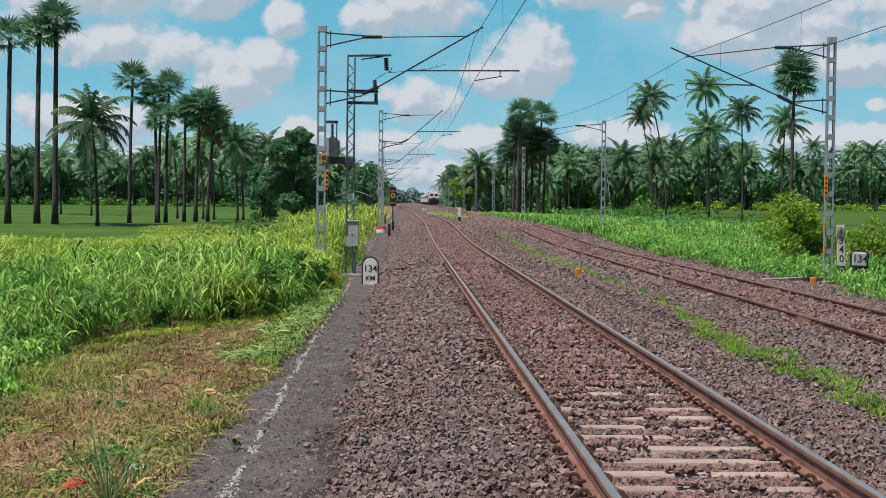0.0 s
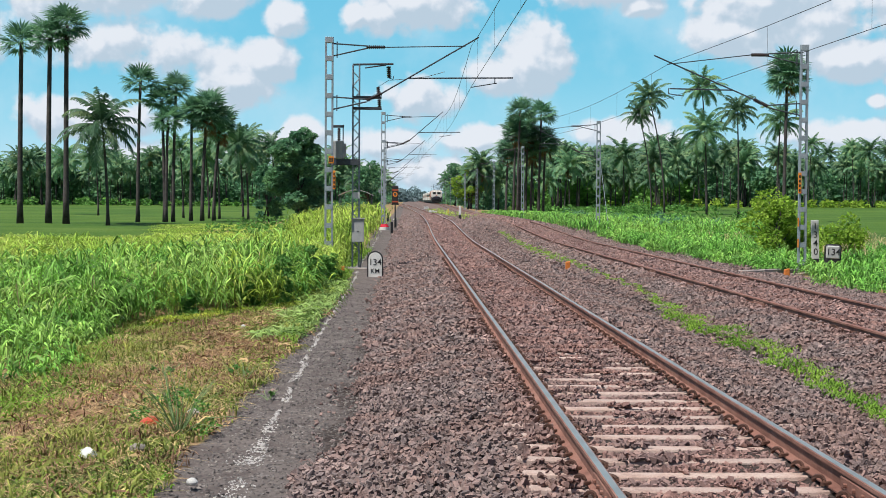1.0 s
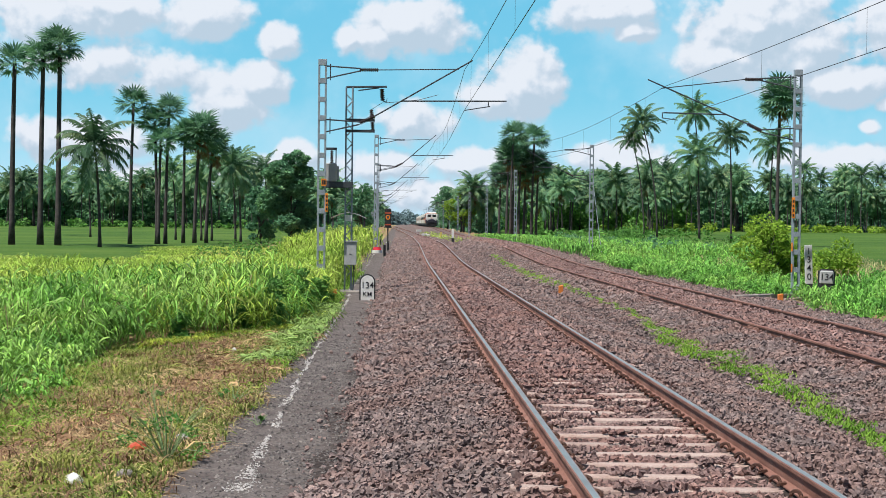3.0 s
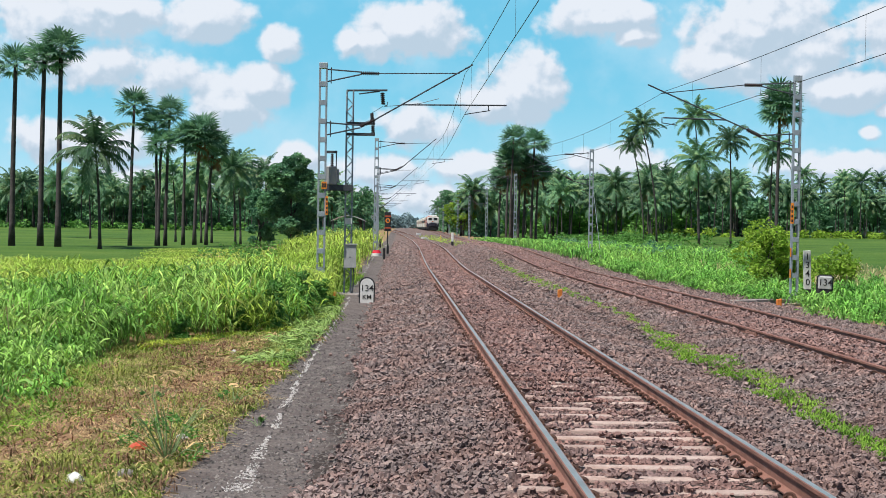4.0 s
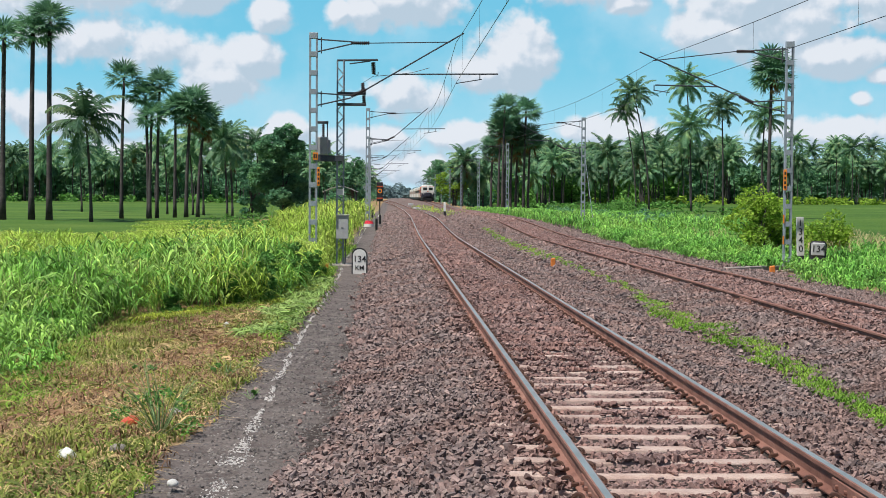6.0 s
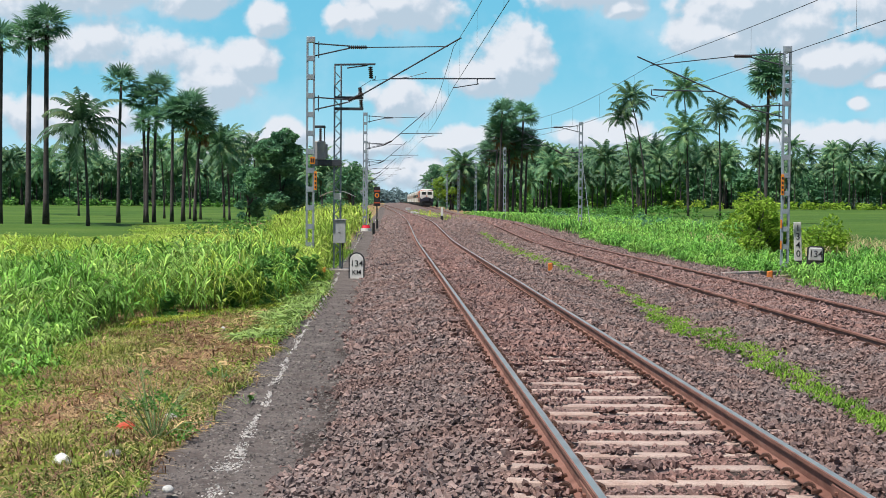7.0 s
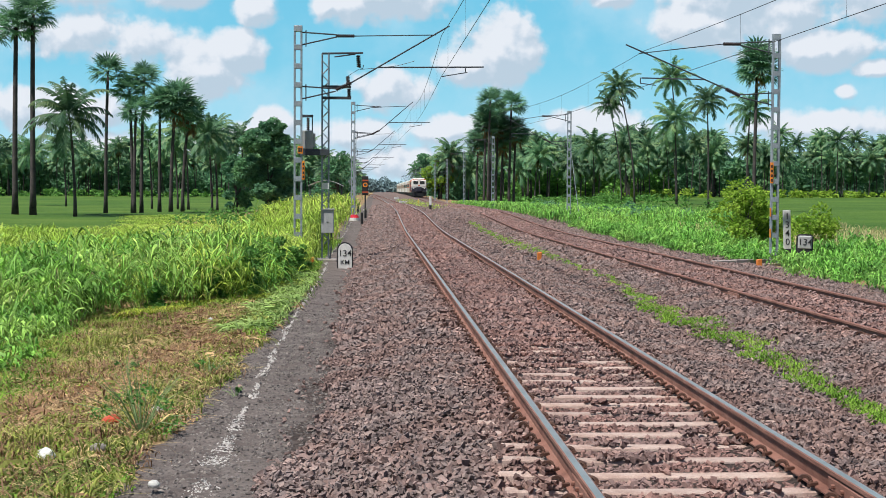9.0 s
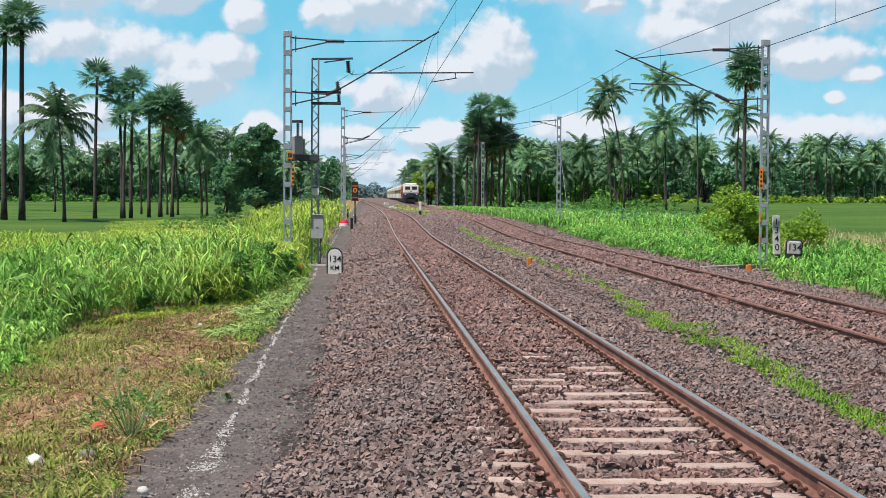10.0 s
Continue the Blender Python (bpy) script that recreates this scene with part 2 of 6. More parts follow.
def ground_material():
    """Soil, cinder, ballast bed with the shade of its gaps in the colour, and paddy laid out across the line."""
    m = bpy.data.materials.new("ground")
    m.use_nodes = True
    t = m.node_tree
    b = t.nodes["Principled BSDF"]
    geo = t.nodes.new("ShaderNodeNewGeometry")
    sep = t.nodes.new("ShaderNodeSeparateXYZ")
    t.links.new(geo.outputs["Position"], sep.inputs[0])

    def noise_of(scale, detail=6.0):
        n = nd(t, "ShaderNodeTexNoise", Scale=scale, Detail=detail, Roughness=0.62)
        t.links.new(geo.outputs["Position"], n.inputs["Vector"])
        return n.outputs["Fac"]

    def math_node(op, a, c=0.0):
        n = t.nodes.new("ShaderNodeMath")
        n.operation = op
        for s, v in zip(n.inputs, (a, c)):
            if isinstance(v, (int, float)):
                s.default_value = v
            else:
                t.links.new(v, s)
        return n.outputs[0]

    def band(v, a, c):
        n = nd(t, "ShaderNodeMapRange")
        n.interpolation_type = "SMOOTHSTEP"
        n.inputs["From Min"].default_value, n.inputs["From Max"].default_value = a, c
        t.links.new(v, n.inputs["Value"])
        return n.outputs[0]
    wob = math_node("MULTIPLY", math_node("SUBTRACT", noise_of(0.9), 0.5), 1.4)
    x = math_node("ADD", sep.outputs["X"], wob)
    mid, fine, big = noise_of(2.2), noise_of(26, 8.0), noise_of(0.05, 3.0)
    # near-black bed: the shade between the ballast stones is put into its colour
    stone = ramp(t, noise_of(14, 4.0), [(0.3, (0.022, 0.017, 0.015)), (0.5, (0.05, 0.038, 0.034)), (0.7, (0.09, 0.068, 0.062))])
    cess = ramp(t, mid, [(0.3, (0.088, 0.070, 0.064)), (0.5, (0.128, 0.108, 0.10)), (0.7, (0.165, 0.142, 0.132))])
    soil = ramp(t, mid, [(0.3, (0.20, 0.20, 0.06)), (0.42, (0.25, 0.17, 0.085)), (0.55, (0.31, 0.20, 0.11)), (0.66, (0.20, 0.24, 0.06))])
    field = ramp(t, big, [(0.35, (0.042, 0.096, 0.015)), (0.5, (0.062, 0.125, 0.018)), (0.65, (0.092, 0.152, 0.026))])
    stone = mixc(t, band(sep.outputs["Y"], 60.0, 170.0), stone, ramp(t, noise_of(5, 6.0), [(0.3, (0.10, 0.072, 0.064)), (0.7, (0.20, 0.15, 0.135))]))
    col = mixc(t, band(x, -2.12, -2.02), soil, cess)
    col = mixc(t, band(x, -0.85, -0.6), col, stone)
    col = mixc(t, band(x, 13.0, 13.6), col, soil)
    far = math_node("ABSOLUTE", math_node("SUBTRACT", sep.outputs["X"], 3.0))
    col = mixc(t, band(far, 15.0, 20.0), col, field)
    grain = ramp(t, fine, [(0.3, (0.7, 0.7, 0.7)), (0.7, (1.25, 1.25, 1.25))])
    col = mixc(t, 1.0, col, grain, "MULTIPLY")
    t.links.new(col, b.inputs["Base Color"])
    b.inputs["Roughness"].default_value = 0.95
    b.inputs["Specular IOR Level"].default_value = 0.15
    bp = nd(t, "ShaderNodeBump", Strength=0.9, Distance=0.03)
    t.links.new(fine, bp.inputs["Height"])
    t.links.new(bp.outputs["Normal"], b.inputs["Normal"])
    return m


M["ground"] = ground_material()
gx = axis((-3000, -400, 260), (-400, -60, 20), (-60, -12, 3), (-12, -3, 0.3), (-3, 12, 0.12), (12, 30, 1.0), (30, 60, 4), (60, 400, 20), (400, 3000, 260))
gy = axis((-60, 4, 4), (4, 45, 0.25), (45, 100, 0.8), (100, 300, 4), (300, 700, 25), (700, 4500, 200))
sheet("ground", gx, gy, height, "ground", "ballast bed coloured dark for the shade between stones, dark cinder path, cut verge and paddy fields", "ground")


# ---------- the railway ----------
def track2(y):
    """Centre of the second track, which draws away a little in the distance."""
    return T2 + 1.2 * float(smooth01(80, 300, y))


def bend1(y):
    """The near track swings left far away."""
    return -9.0 * float(smooth01(200, 600, y))


def rail_mesh(x, y0, y1):
    prof = [(-0.07, 0), (0.07, 0), (0.07, 0.012), (0.012, 0.035), (0.012, 0.125), (0.036, 0.14), (0.036, 0.168),
            (0.026, 0.172), (-0.026, 0.172), (-0.036, 0.168), (-0.036, 0.14), (-0.012, 0.125), (-0.012, 0.035), (-0.07, 0.012)]
    ys = np.concatenate([np.arange(y0, 60, 6.0), np.arange(60, 300, 4.0), np.arange(300, y1, 20.0)])
    vs, fs = [], []
    n = len(prof)
    for y in ys:
        z = float(hump(y)) - 0.172
        dx = track2(y) - T2 if x > 5 else bend1(y)
        vs += [(x + dx + px, y, z + pz) for px, pz in prof]
    for i in range(len(ys) - 1):
        for j in range(n):
            k = (j + 1) % n
            fs.append((i * n + j, i * n + n + j, i * n + n + k, i * n + k))
    return vs, [], fs


def rail(x, track):
    ob = part("rail", rail_mesh(x, -12, 1500), "rail_side", track, "rust-brown steel rail with a polished running surface")
    ob.data.materials.append(M["rail_top" if x < 5 else "rail_rust"])
    idx = np.zeros(len(ob.data.polygons), np.int32)
    idx[7::14] = 1
    ob.data.polygons.foreach_set("material_index", idx)
    return ob


def sleeper_mesh():
    bm = bmesh.new()
    box(bm, -1.375, 1.375, -0.11, 0.11, -0.16, 0.0)
    for v in bm.verts:
        if v.co.z > -0.01:
            v.co.y *= 0.72
            v.co.x *= 0.985
    es = [e for e in bm.edges if all(v.co.z > -0.01 for v in e.verts)]
    bmesh.ops.bevel(bm, geom=es, offset=0.012, segments=1, affect="EDGES")
    bmesh.ops.bisect_plane(bm, geom=bm.verts[:] + bm.edges[:] + bm.faces[:], plane_co=(-0.62, 0, 0), plane_no=(1, 0, 0))
    bmesh.ops.bisect_plane(bm, geom=bm.verts[:] + bm.edges[:] + bm.faces[:], plane_co=(0.62, 0, 0), plane_no=(1, 0, 0))
    for v in bm.verts:
        if abs(v.co.x) < 0.63 and v.co.z > -0.02:
            v.co.z -= 0.02
    me = bpy.data.meshes.new("sleeper")
    bm.to_mesh(me)
    bm.free()
    me.materials.append(M["concrete"])
    return me


def clip_mesh():
    """A sprung steel rail clip."""
    pts = []
    for i in range(11):
        a = math.pi * 1.5 * i / 10 - 0.4
        pts.append((0.042 + 0.032 * math.cos(a), -0.045 + 0.009 * i, 0.026 + 0.03 * math.sin(a)))
    pts += [(0.02, 0.06, 0.01), (-0.03, 0.05, 0.015)]
    v, e, f = pipe(pts, 0.017, 5)
    me = bpy.data.meshes.new("clip")
    me.from_pydata(v, e, f)
    me.materials.append(M["clip"])
    return me


def make_tracks():
    tr1 = empty("railway_track", "rusted broad-gauge track on concrete sleepers in ballast", "railway track", kind="structure")
    for x in LRAIL:
        rail(x, tr1)
    tr2 = empty("railway_track", "rusted second track half buried in ballast", "railway track", kind="structure")
    for x in RRAIL:
        rail(x, tr2)
    # fishplated rail joints on the second track
    for x, y in ((RRAIL[0], 28.5), (RRAIL[0], 41.0), (RRAIL[1], 24.6), (RRAIL[1], 37.4), (LRAIL[1], 9.7), (LRAIL[0], 9.85)):
        bm = bmesh.new()
        for s in (-1, 1):
            box(bm, x + s * 0.025 - 0.012, x + s * 0.025 + 0.012, y - 0.45, y + 0.45, -0.135, -0.05, 0.006)
            for k in (-0.3, -0.1, 0.1, 0.3):
                tube(bm, (x + s * 0.03, y + k, -0.095), (x + s * 0.06, y + k, -0.095), 0.016)
        part("fishplate", bm, "rail_side", tr1 if x < 5 else tr2)
    sm, cm = sleeper_mesh(), clip_mesh()
    flip = pose(0, 0, 0, 0, 0, 180)
    for i in range(-20, 75):
        y = 6.2 + 0.6 * i
        z = float(hump(y)) - 0.178
        sink = 0.0 if y < 22 else -0.012
        j = random.uniform(-0.02, 0.02)
        if i < 60:
            shared("sleeper", sm, tr1, pose(T1, y + j, z + sink, 0, 0, random.uniform(-0.6, 0.6)))
        for k, x in enumerate(LRAIL):
            if i < 75:
                shared("clip", cm, tr1, pose(x + 0.075, y + j, z + 0.02))
                shared("clip", cm, tr1, pose(x - 0.075, y + j, z + 0.02) @ flip)
    for i in range(13):
        y = 18.3 + 0.6 * i
        for x in RRAIL if i % 3 else RRAIL[:1]:
            shared("clip", cm, tr2, pose(x - 0.075, y, -0.125) @ flip)


make_tracks()


# ---------- overhead line ----------
SPAN, FIRST = 49.0, 49.5


def battened_mast(m, top, label):
    """Two channels joined by batten plates."""
    mast = empty("overhead_line_mast", label, "mast", m, "overhead line masts")
    w = 0.26
    for s in (-1, 1):
        x0, x1, x2 = s * (w / 2 + 0.012), s * (w / 2 - 0.012), s * (w / 2 - 0.05)
        prof = [(x0, -0.076), (x0, 0.076), (x2, 0.076), (x2, 0.064), (x1, 0.064), (x1, -0.064), (x2, -0.064), (x2, -0.076)]
        n = len(prof)
        bm = ([(x, y, z) for z in (-0.9, top) for x, y in prof], [],
              [(i, (i + 1) % n, (i + 1) % n + n, i + n) for i in range(n)] + [tuple(range(n)), tuple(range(n, 2 * n))])
        part("channel", bm, "steel", mast)
    z = -0.3
    while z < top - 0.1:
        for d in (-1, 1):
            bm = bmesh.new()
            box(bm, -w / 2 + 0.004, w / 2 - 0.004, d * 0.082 - 0.005, d * 0.082 + 0.005, z, z + 0.17, 0.003)
            part("batten_plate", bm, "steel", mast)
        z += 0.62
    bm = bmesh.new()
    box(bm, -w / 2 - 0.01, w / 2 + 0.01, -0.09, 0.09, top - 0.2, top, 0.01)
    part("cap_plate", bm, "steel", mast)
    bm = bmesh.new()
    box(bm, -0.35, 0.35, -0.35, 0.35, -1.3, -0.55, 0.03)
    part("foundation", bm, "concrete", mast)
    return mast


def lattice_mast(m, top, label, w=0.22):
    mast = empty("lattice_mast", label, "mast", m, "overhead line masts")
    for sx in (-1, 1):
        for sy in (-1, 1):
            bm = bmesh.new()
            x, y = sx * w / 2, sy * w / 2
            box(bm, x - 0.025, x + 0.025, y - 0.004, y + 0.004, -0.8, top)
            box(bm, x - 0.004, x + 0.004, y - 0.025, y + 0.025, -0.8, top)
            part("leg", bm, "steel", mast)
    z, s, step = 0.0, 1, 0.24
    while z < top - step:
        for sy in (-1, 1):
            bm = bmesh.new()
            tube(bm, (-s * w / 2, sy * w / 2, z), (s * w / 2, sy * w / 2, z + step), 0.014, n=4)
            part("brace", bm, "steel", mast)
        s, z = -s, z + step
    return mast


def insulator(bm_pts, r, n_disc, mast, name="insulator"):
    a, b = Vector(bm_pts[0]), Vector(bm_pts[1])
    pts, rad = [a], [r * 0.45]
    d = (b - a).normalized() * 0.02
    for i in range(n_disc):
        c = a.lerp(b, (i + 0.5) / n_disc)
        pts += [c - d * 1.05, c - d, c + d, c + d * 1.05]
        rad += [r * 0.45, r, r * 0.8, r * 0.45]
    bm = pipe(pts + [b], rad + [r * 0.45], 10)
    return part(name, bm, "insulator", mast)


def cantilever(mast, side, reach, zc=5.68, steel="dark_steel", top_z=7.15, zm=7.03, ext=1.6, f=0.27):
    """Swivelling bracket that carries the wires at reach from the mast, in the mast's own space."""
    def bar(name, a, b, r, mat=steel):
        bm = bmesh.new()
        tube(bm, a, b, r, n=6)
        return part(name, bm, mat, mast)
    s = side
    zt, zl = top_z - 0.22, 5.15
    for z in (zt, zl):
        bar("bracket", (s * 0.13, 0, z + 0.17), (s * 1.25, 0, z + 0.10), 0.024)
        bar("bracket", (s * 0.13, 0, z - 0.24), (s * 1.25, 0, z + 0.02), 0.024)
        bar("swivel_post", (s * 0.26, 0, z - 0.3), (s * 0.26, 0, z + 0.24), 0.02)
    insulator([(s * 1.24, 0, zt + 0.06), (s * 1.86, 0, zt + 0.06)], 0.07, 9, mast)
    bar("stay_tube", (s * 1.85, 0, zt + 0.06), (s * reach, 0, zm + 0.02), 0.017)
    insulator([(s * 1.25, 0, zl + 0.06), (s * 1.75, 0, zl + 0.30)], 0.075, 9, mast)
    top = Vector((s * (reach + 0.45), 0, zm + 0.32))
    bar("bracket_tube", (s * 1.75, 0, zl + 0.30), top, 0.025)
    k0 = Vector((s * 1.75, 0, zl + 0.30)).lerp(top, f)
    bar("register_tube", k0, (s * (reach + ext), 0, k0.z + 0.04), 0.024)
    bar("drop_bracket", (s * (reach + ext * 0.62), 0, k0.z + 0.05), (s * (reach + ext * 0.62), 0, k0.z - 0.16), 0.018)
    bar("steady_arm", (s * (reach + ext * 0.66), 0, k0.z - 0.14), (s * (reach + (0.2 if ext > 1 else -0.6)), 0, zc), 0.016)


def wires(xw, ys, zc, zmf, dip, label):
    """Contact wire and catenary with droppers; the catenary sags between the masts."""
    line = empty("overhead_wire", label, "overhead wire")
    cont, cat = [], []
    for i in range(len(ys) - 1):
        a, b = ys[i], ys[i + 1]
        n = 12
        for k in range(n):
            u = k / n
            y = a + (b - a) * u
            x = xw[i] + (xw[i + 1] - xw[i]) * u
            zb = float(hump(y))
            cont.append((x, y, zc + zb))
            sag = dip * 4 * u * (1 - u)
            cat.append((x, y, zc + zb + zmf - sag))
            if k in (1, 3, 5, 7, 9, 11) and i < 4:
                part("dropper", pipe([cont[-1], cat[-1]], 0.004, 3), "wire", line)
    part("contact_wire", pipe(cont, 0.0085, 4), "wire", line)
    part("catenary_wire", pipe(cat, 0.009, 4), "wire", line)
    return line


BEND = [0, 0, 0, -0.6, -1.3, -2.2, -3.2, -4.3, -5.5, -6.6, -7.6, -8.4, -9.0]   # the near track swings away


def make_overhead():
    ys = [FIRST + SPAN * k for k in range(-1, 12)]
    for k, y in enumerate(ys):
        z = float(hump(y))
        if k == 0:
            continue
        xa = -2.60 if k == 1 else -1.55 + BEND[k]
        m = battened_mast(pose(xa, y, z), 7.32, "grey galvanised batten mast with a bracket arm over the near track")
        cantilever(m, 1, 1.95 - xa + BEND[k])
        xr = (13.78, 13.0, 11.7)[min(k, 3) - 1]
        m = battened_mast(pose(xr, y + 1.5, z if k == 1 else z - 0.45), 7.35, "grey galvanised batten mast with a bracket arm over the second track")
        cantilever(m, -1, xr - track2(y) - 1.2, 5.55, zm=6.62, ext=-0.1, f=0.21)
    m = [o for o in scene.objects if o.name.startswith("overhead_line_mast")][3]
    for dx in (0.5,):
        part("guy_wire", pipe([(0.12, -0.1, 4.6), (dx, -2.5, -0.7)], 0.016, 4), "steel", m)
    wires([T1 + BEND[k] + 0.12 * (-1) ** k for k in range(len(ys))], ys, 5.68, 1.36, 0.42, "thin dark contact wire and catenary over the near track")
    wires([10.4] + [track2(y) + (1.4 if k == 0 else 0.6) for k, y in enumerate(ys[1:])], [y + 1.5 for y in ys], 5.52, 1.22, 0.27, "thin dark contact wire and catenary over the second track")


make_overhead()


# ---------- palms and trees ----------
def frond(base, out, length, droop, lift, width, n=8, leaflets=27, rng=random):
    """A feather leaf: a bent rib with hanging leaflets. Returns vertices and quads."""
    vs, fs = [], []
    up = Vector((0, 0, 1))
    side = out.cross(up).normalized()
    pts = []
    p, ang = Vector(base), lift
    for i in range(n + 1):
        pts.append(p.copy())
        p = p + (out * math.cos(ang) + up * math.sin(ang)) * (length / n)
        ang -= droop / n * (0.5 + 1.2 * i / n)

    def quad(a, b, c, d):
        k = len(vs)
        vs.extend((a, b, c, d))
        fs.append((k, k + 1, k + 2, k + 3))
    for i in range(n):
        w = 0.05 * (1 - i / n) + 0.012
        quad(pts[i] - side * w, pts[i] + side * w, pts[i + 1] + side * w * 0.8, pts[i + 1] - side * w * 0.8)
    for j in range(leaflets):
        u = 0.12 + 0.88 * (j + rng.random() * 0.6) / leaflets
        i = min(int(u * n), n - 1)
        q = pts[i].lerp(pts[i + 1], u * n - i)
        d = (pts[i + 1] - pts[i]).normalized()
        ln = width * (math.sin(math.pi * min(1, 0.25 + 0.75 * u)) * 0.75 + 0.3)
        for s in (-1, 1):
            tip = q + side * s * ln * rng.uniform(0.65, 0.85) + d * ln * 0.45 - up * ln * rng.uniform(0.35, 0.95)
            wd = d * 0.15
            quad(q - wd * 0.6, q + wd * 0.6, tip + wd * 0.45, tip - wd * 0.05)
    return vs, fs


def coconut_crown(seed, fronds=28, length=4.6):
    rng = random.Random(seed)
    vs, fs, dry = [], [], 0
    for i in range(fronds):
        a = i * 2.399 + rng.uniform(-0.2, 0.2)
        lift = 1.45 - 2.0 * (i / fronds) + rng.uniform(-0.15, 0.15)
        out = Vector((math.cos(a), math.sin(a), 0))
        v, f = frond((0, 0, -0.25 * i / fronds), out, length * rng.uniform(0.8, 1.08), rng.uniform(1.0, 1.9), lift, 0.8, rng=rng)
        k = len(vs)
        vs += v
        fs += [tuple(c + k for c in q) for q in f]
    me = bpy.data.meshes.new("crown")
    me.from_pydata(vs, [], fs)
    me.materials.append(M["leaf_palm"])
    return me


def fan_crown(seed, leaves=34, r=1.35):
    """Stiff round fan leaves on stalks, in a ball-like head with gaps."""
    rng = random.Random(seed)
    vs, fs = [], []
    for i in range(leaves):
        a = i * 2.399 + rng.uniform(-0.3, 0.3)
        el = math.asin(max(-0.75, min(0.98, 0.98 - 1.6 * (i + rng.random()) / leaves)))
        out = Vector((math.cos(a) * math.cos(el), math.sin(a) * math.cos(el), math.sin(el)))
        side = out.cross(Vector((0, 0, 1))).normalized()
        nrm = side.cross(out)
        tw = rng.uniform(-0.5, 0.5)
        side, nrm = side * math.cos(tw) + nrm * math.sin(tw), nrm * math.cos(tw) - side * math.sin(tw)
        st = rng.uniform(0.8, 1.45)
        c = out * st
        k = len(vs)
        vs += [side * 0.03, -side * 0.03, c - side * 0.025, c + side * 0.025]
        fs.append((k, k + 1, k + 2, k + 3))
        nb = 12
        for j in range(nb):
            th = (j / (nb - 1) - 0.5) * 3.7
            dr = out * math.cos(th) + side * math.sin(th)
            ln = r * rng.uniform(0.85, 1.1) * (0.75 + 0.25 * math.cos(th))
            wd = (side * math.cos(th) - out * math.sin(th)) * 0.10
            mid = c + dr * ln * 0.6 + nrm * 0.10 * math.cos(th * 2)
            tip = c + dr * ln - nrm * 0.12
            k = len(vs)
            vs += [c, mid - wd, tip, mid + wd]
            fs.append((k, k + 1, k + 2, k + 3))
    me = bpy.data.meshes.new("crown")
    me.from_pydata(vs, [], fs)
    me.materials.append(M["leaf_fan"])
    return me


def skirt(seed, r=0.8, n=26, depth=2.6):
    """Dead leaves hanging below the head."""
    rng = random.Random(seed)
    vs, fs = [], []
    for i in range(n):
        a = rng.uniform(0, 6.283)
        out = Vector((math.cos(a), math.sin(a), 0))
        side = Vector((-out.y, out.x, 0))
        z = -rng.uniform(0.2, depth * 0.55)
        b = out * 0.2 + Vector((0, 0, z))
        c = out * rng.uniform(0.5, 1.0) * r + Vector((0, 0, z - rng.uniform(0.4, 0.9)))
        for j in range(7):
            th = (j - 3) * 0.28
            tip = c + (side * math.sin(th) * 0.9 + Vector((0, 0, -math.cos(th))) + out * 0.2) * rng.uniform(0.6, 1.0)
            w = side * 0.06
            k = len(vs)
            vs += [b, c - w, tip, c + w]
            fs.append((k, k + 1, k + 2, k + 3))
    me = bpy.data.meshes.new("dead_leaves")
    me.from_pydata(vs, [], fs)
    me.materials.append(M["leaf_dry"])
    return me


COCO = [coconut_crown(s) for s in (3, 5, 8, 13)]
FAN = [fan_crown(s) for s in (2, 4, 7)]
SKIRT = skirt(9)
rnd = random.Random(21)


def palm(kind, x, y, top, lean=(0, 0), size=1.0, dead=False, label="", group=""):
    z0 = float(height(x, y)) - 0.2
    fan = kind == "fan"
    name = "palmyra_palm" if fan else "coconut_palm"
    tree = empty(name, label or ("tall palmyra palm with a round head of fan leaves" if fan else "coconut palm with drooping feather leaves on a slender trunk"),
                 "palm tree", pose(x, y, z0), group)
    h = top - z0
    n = 7
    pts, rs = [], []
    for i in range(n + 1):
        u = i / n
        pts.append((lean[0] * (u * u - 1), lean[1] * (u * u - 1), h * u))
        rs.append(((0.26 if y < 145 else 0.19) if fan else 0.155) * size ** 0.5 * (1.0 - (0.28 if fan else 0.45) * u + 0.35 * math.exp(-u * 16)))
    part("trunk", pipe(pts, rs, 8), "bark", tree, smooth=True)
    me = rnd.choice(FAN if fan else COCO)
    turn = rnd.uniform(0, 360)
    shared("crown", me, tree, pose(0, 0, h, 0, 0, turn) @ Matrix.Scale(size, 4))
    if dead and fan:
        shared("lower_crown", me, tree, pose(0, 0, h - 1.0 * size, 0, 0, turn + 40) @ Matrix.Scale(size * 0.92, 4))
    if dead:
        shared("dead_leaves", SKIRT, tree, pose(0, 0, h - 0.2, 0, 0, turn) @ Matrix.Scale(size, 4))
    return tree


# kind, x, y, crown height, lean, size
PALMS = [
    ("fan", -32.5, 136, 16.5, 0.2, 1.0), ("fan", -31.0, 136, 17.7, 0.1, 1.0), ("fan", -35.6, 138, 16.3, 0.2, 1.0), ("fan", -26.8, 150, 13.7, 0.3, 0.95),
    ("fan", -24.7, 150, 11.7, -0.3, 0.9), ("fan", -23.4, 151, 13.1, 0.3, 0.85), ("fan", -23.9, 149, 9.7, 0.2, 0.85),
    ("fan", -23.1, 160, 11.3, 0.1, 0.9),
]
for kind, x, y, top, lean, size in PALMS:
    palm(kind, x, y, top, (lean, 0), size, group="palms by the near-track paddy")
palm("fan", -21.4, 160, 11.6, (0.6, 0), 1.15, True, "stout palmyra palm with dead brown leaves hanging", "palms by the near-track paddy")
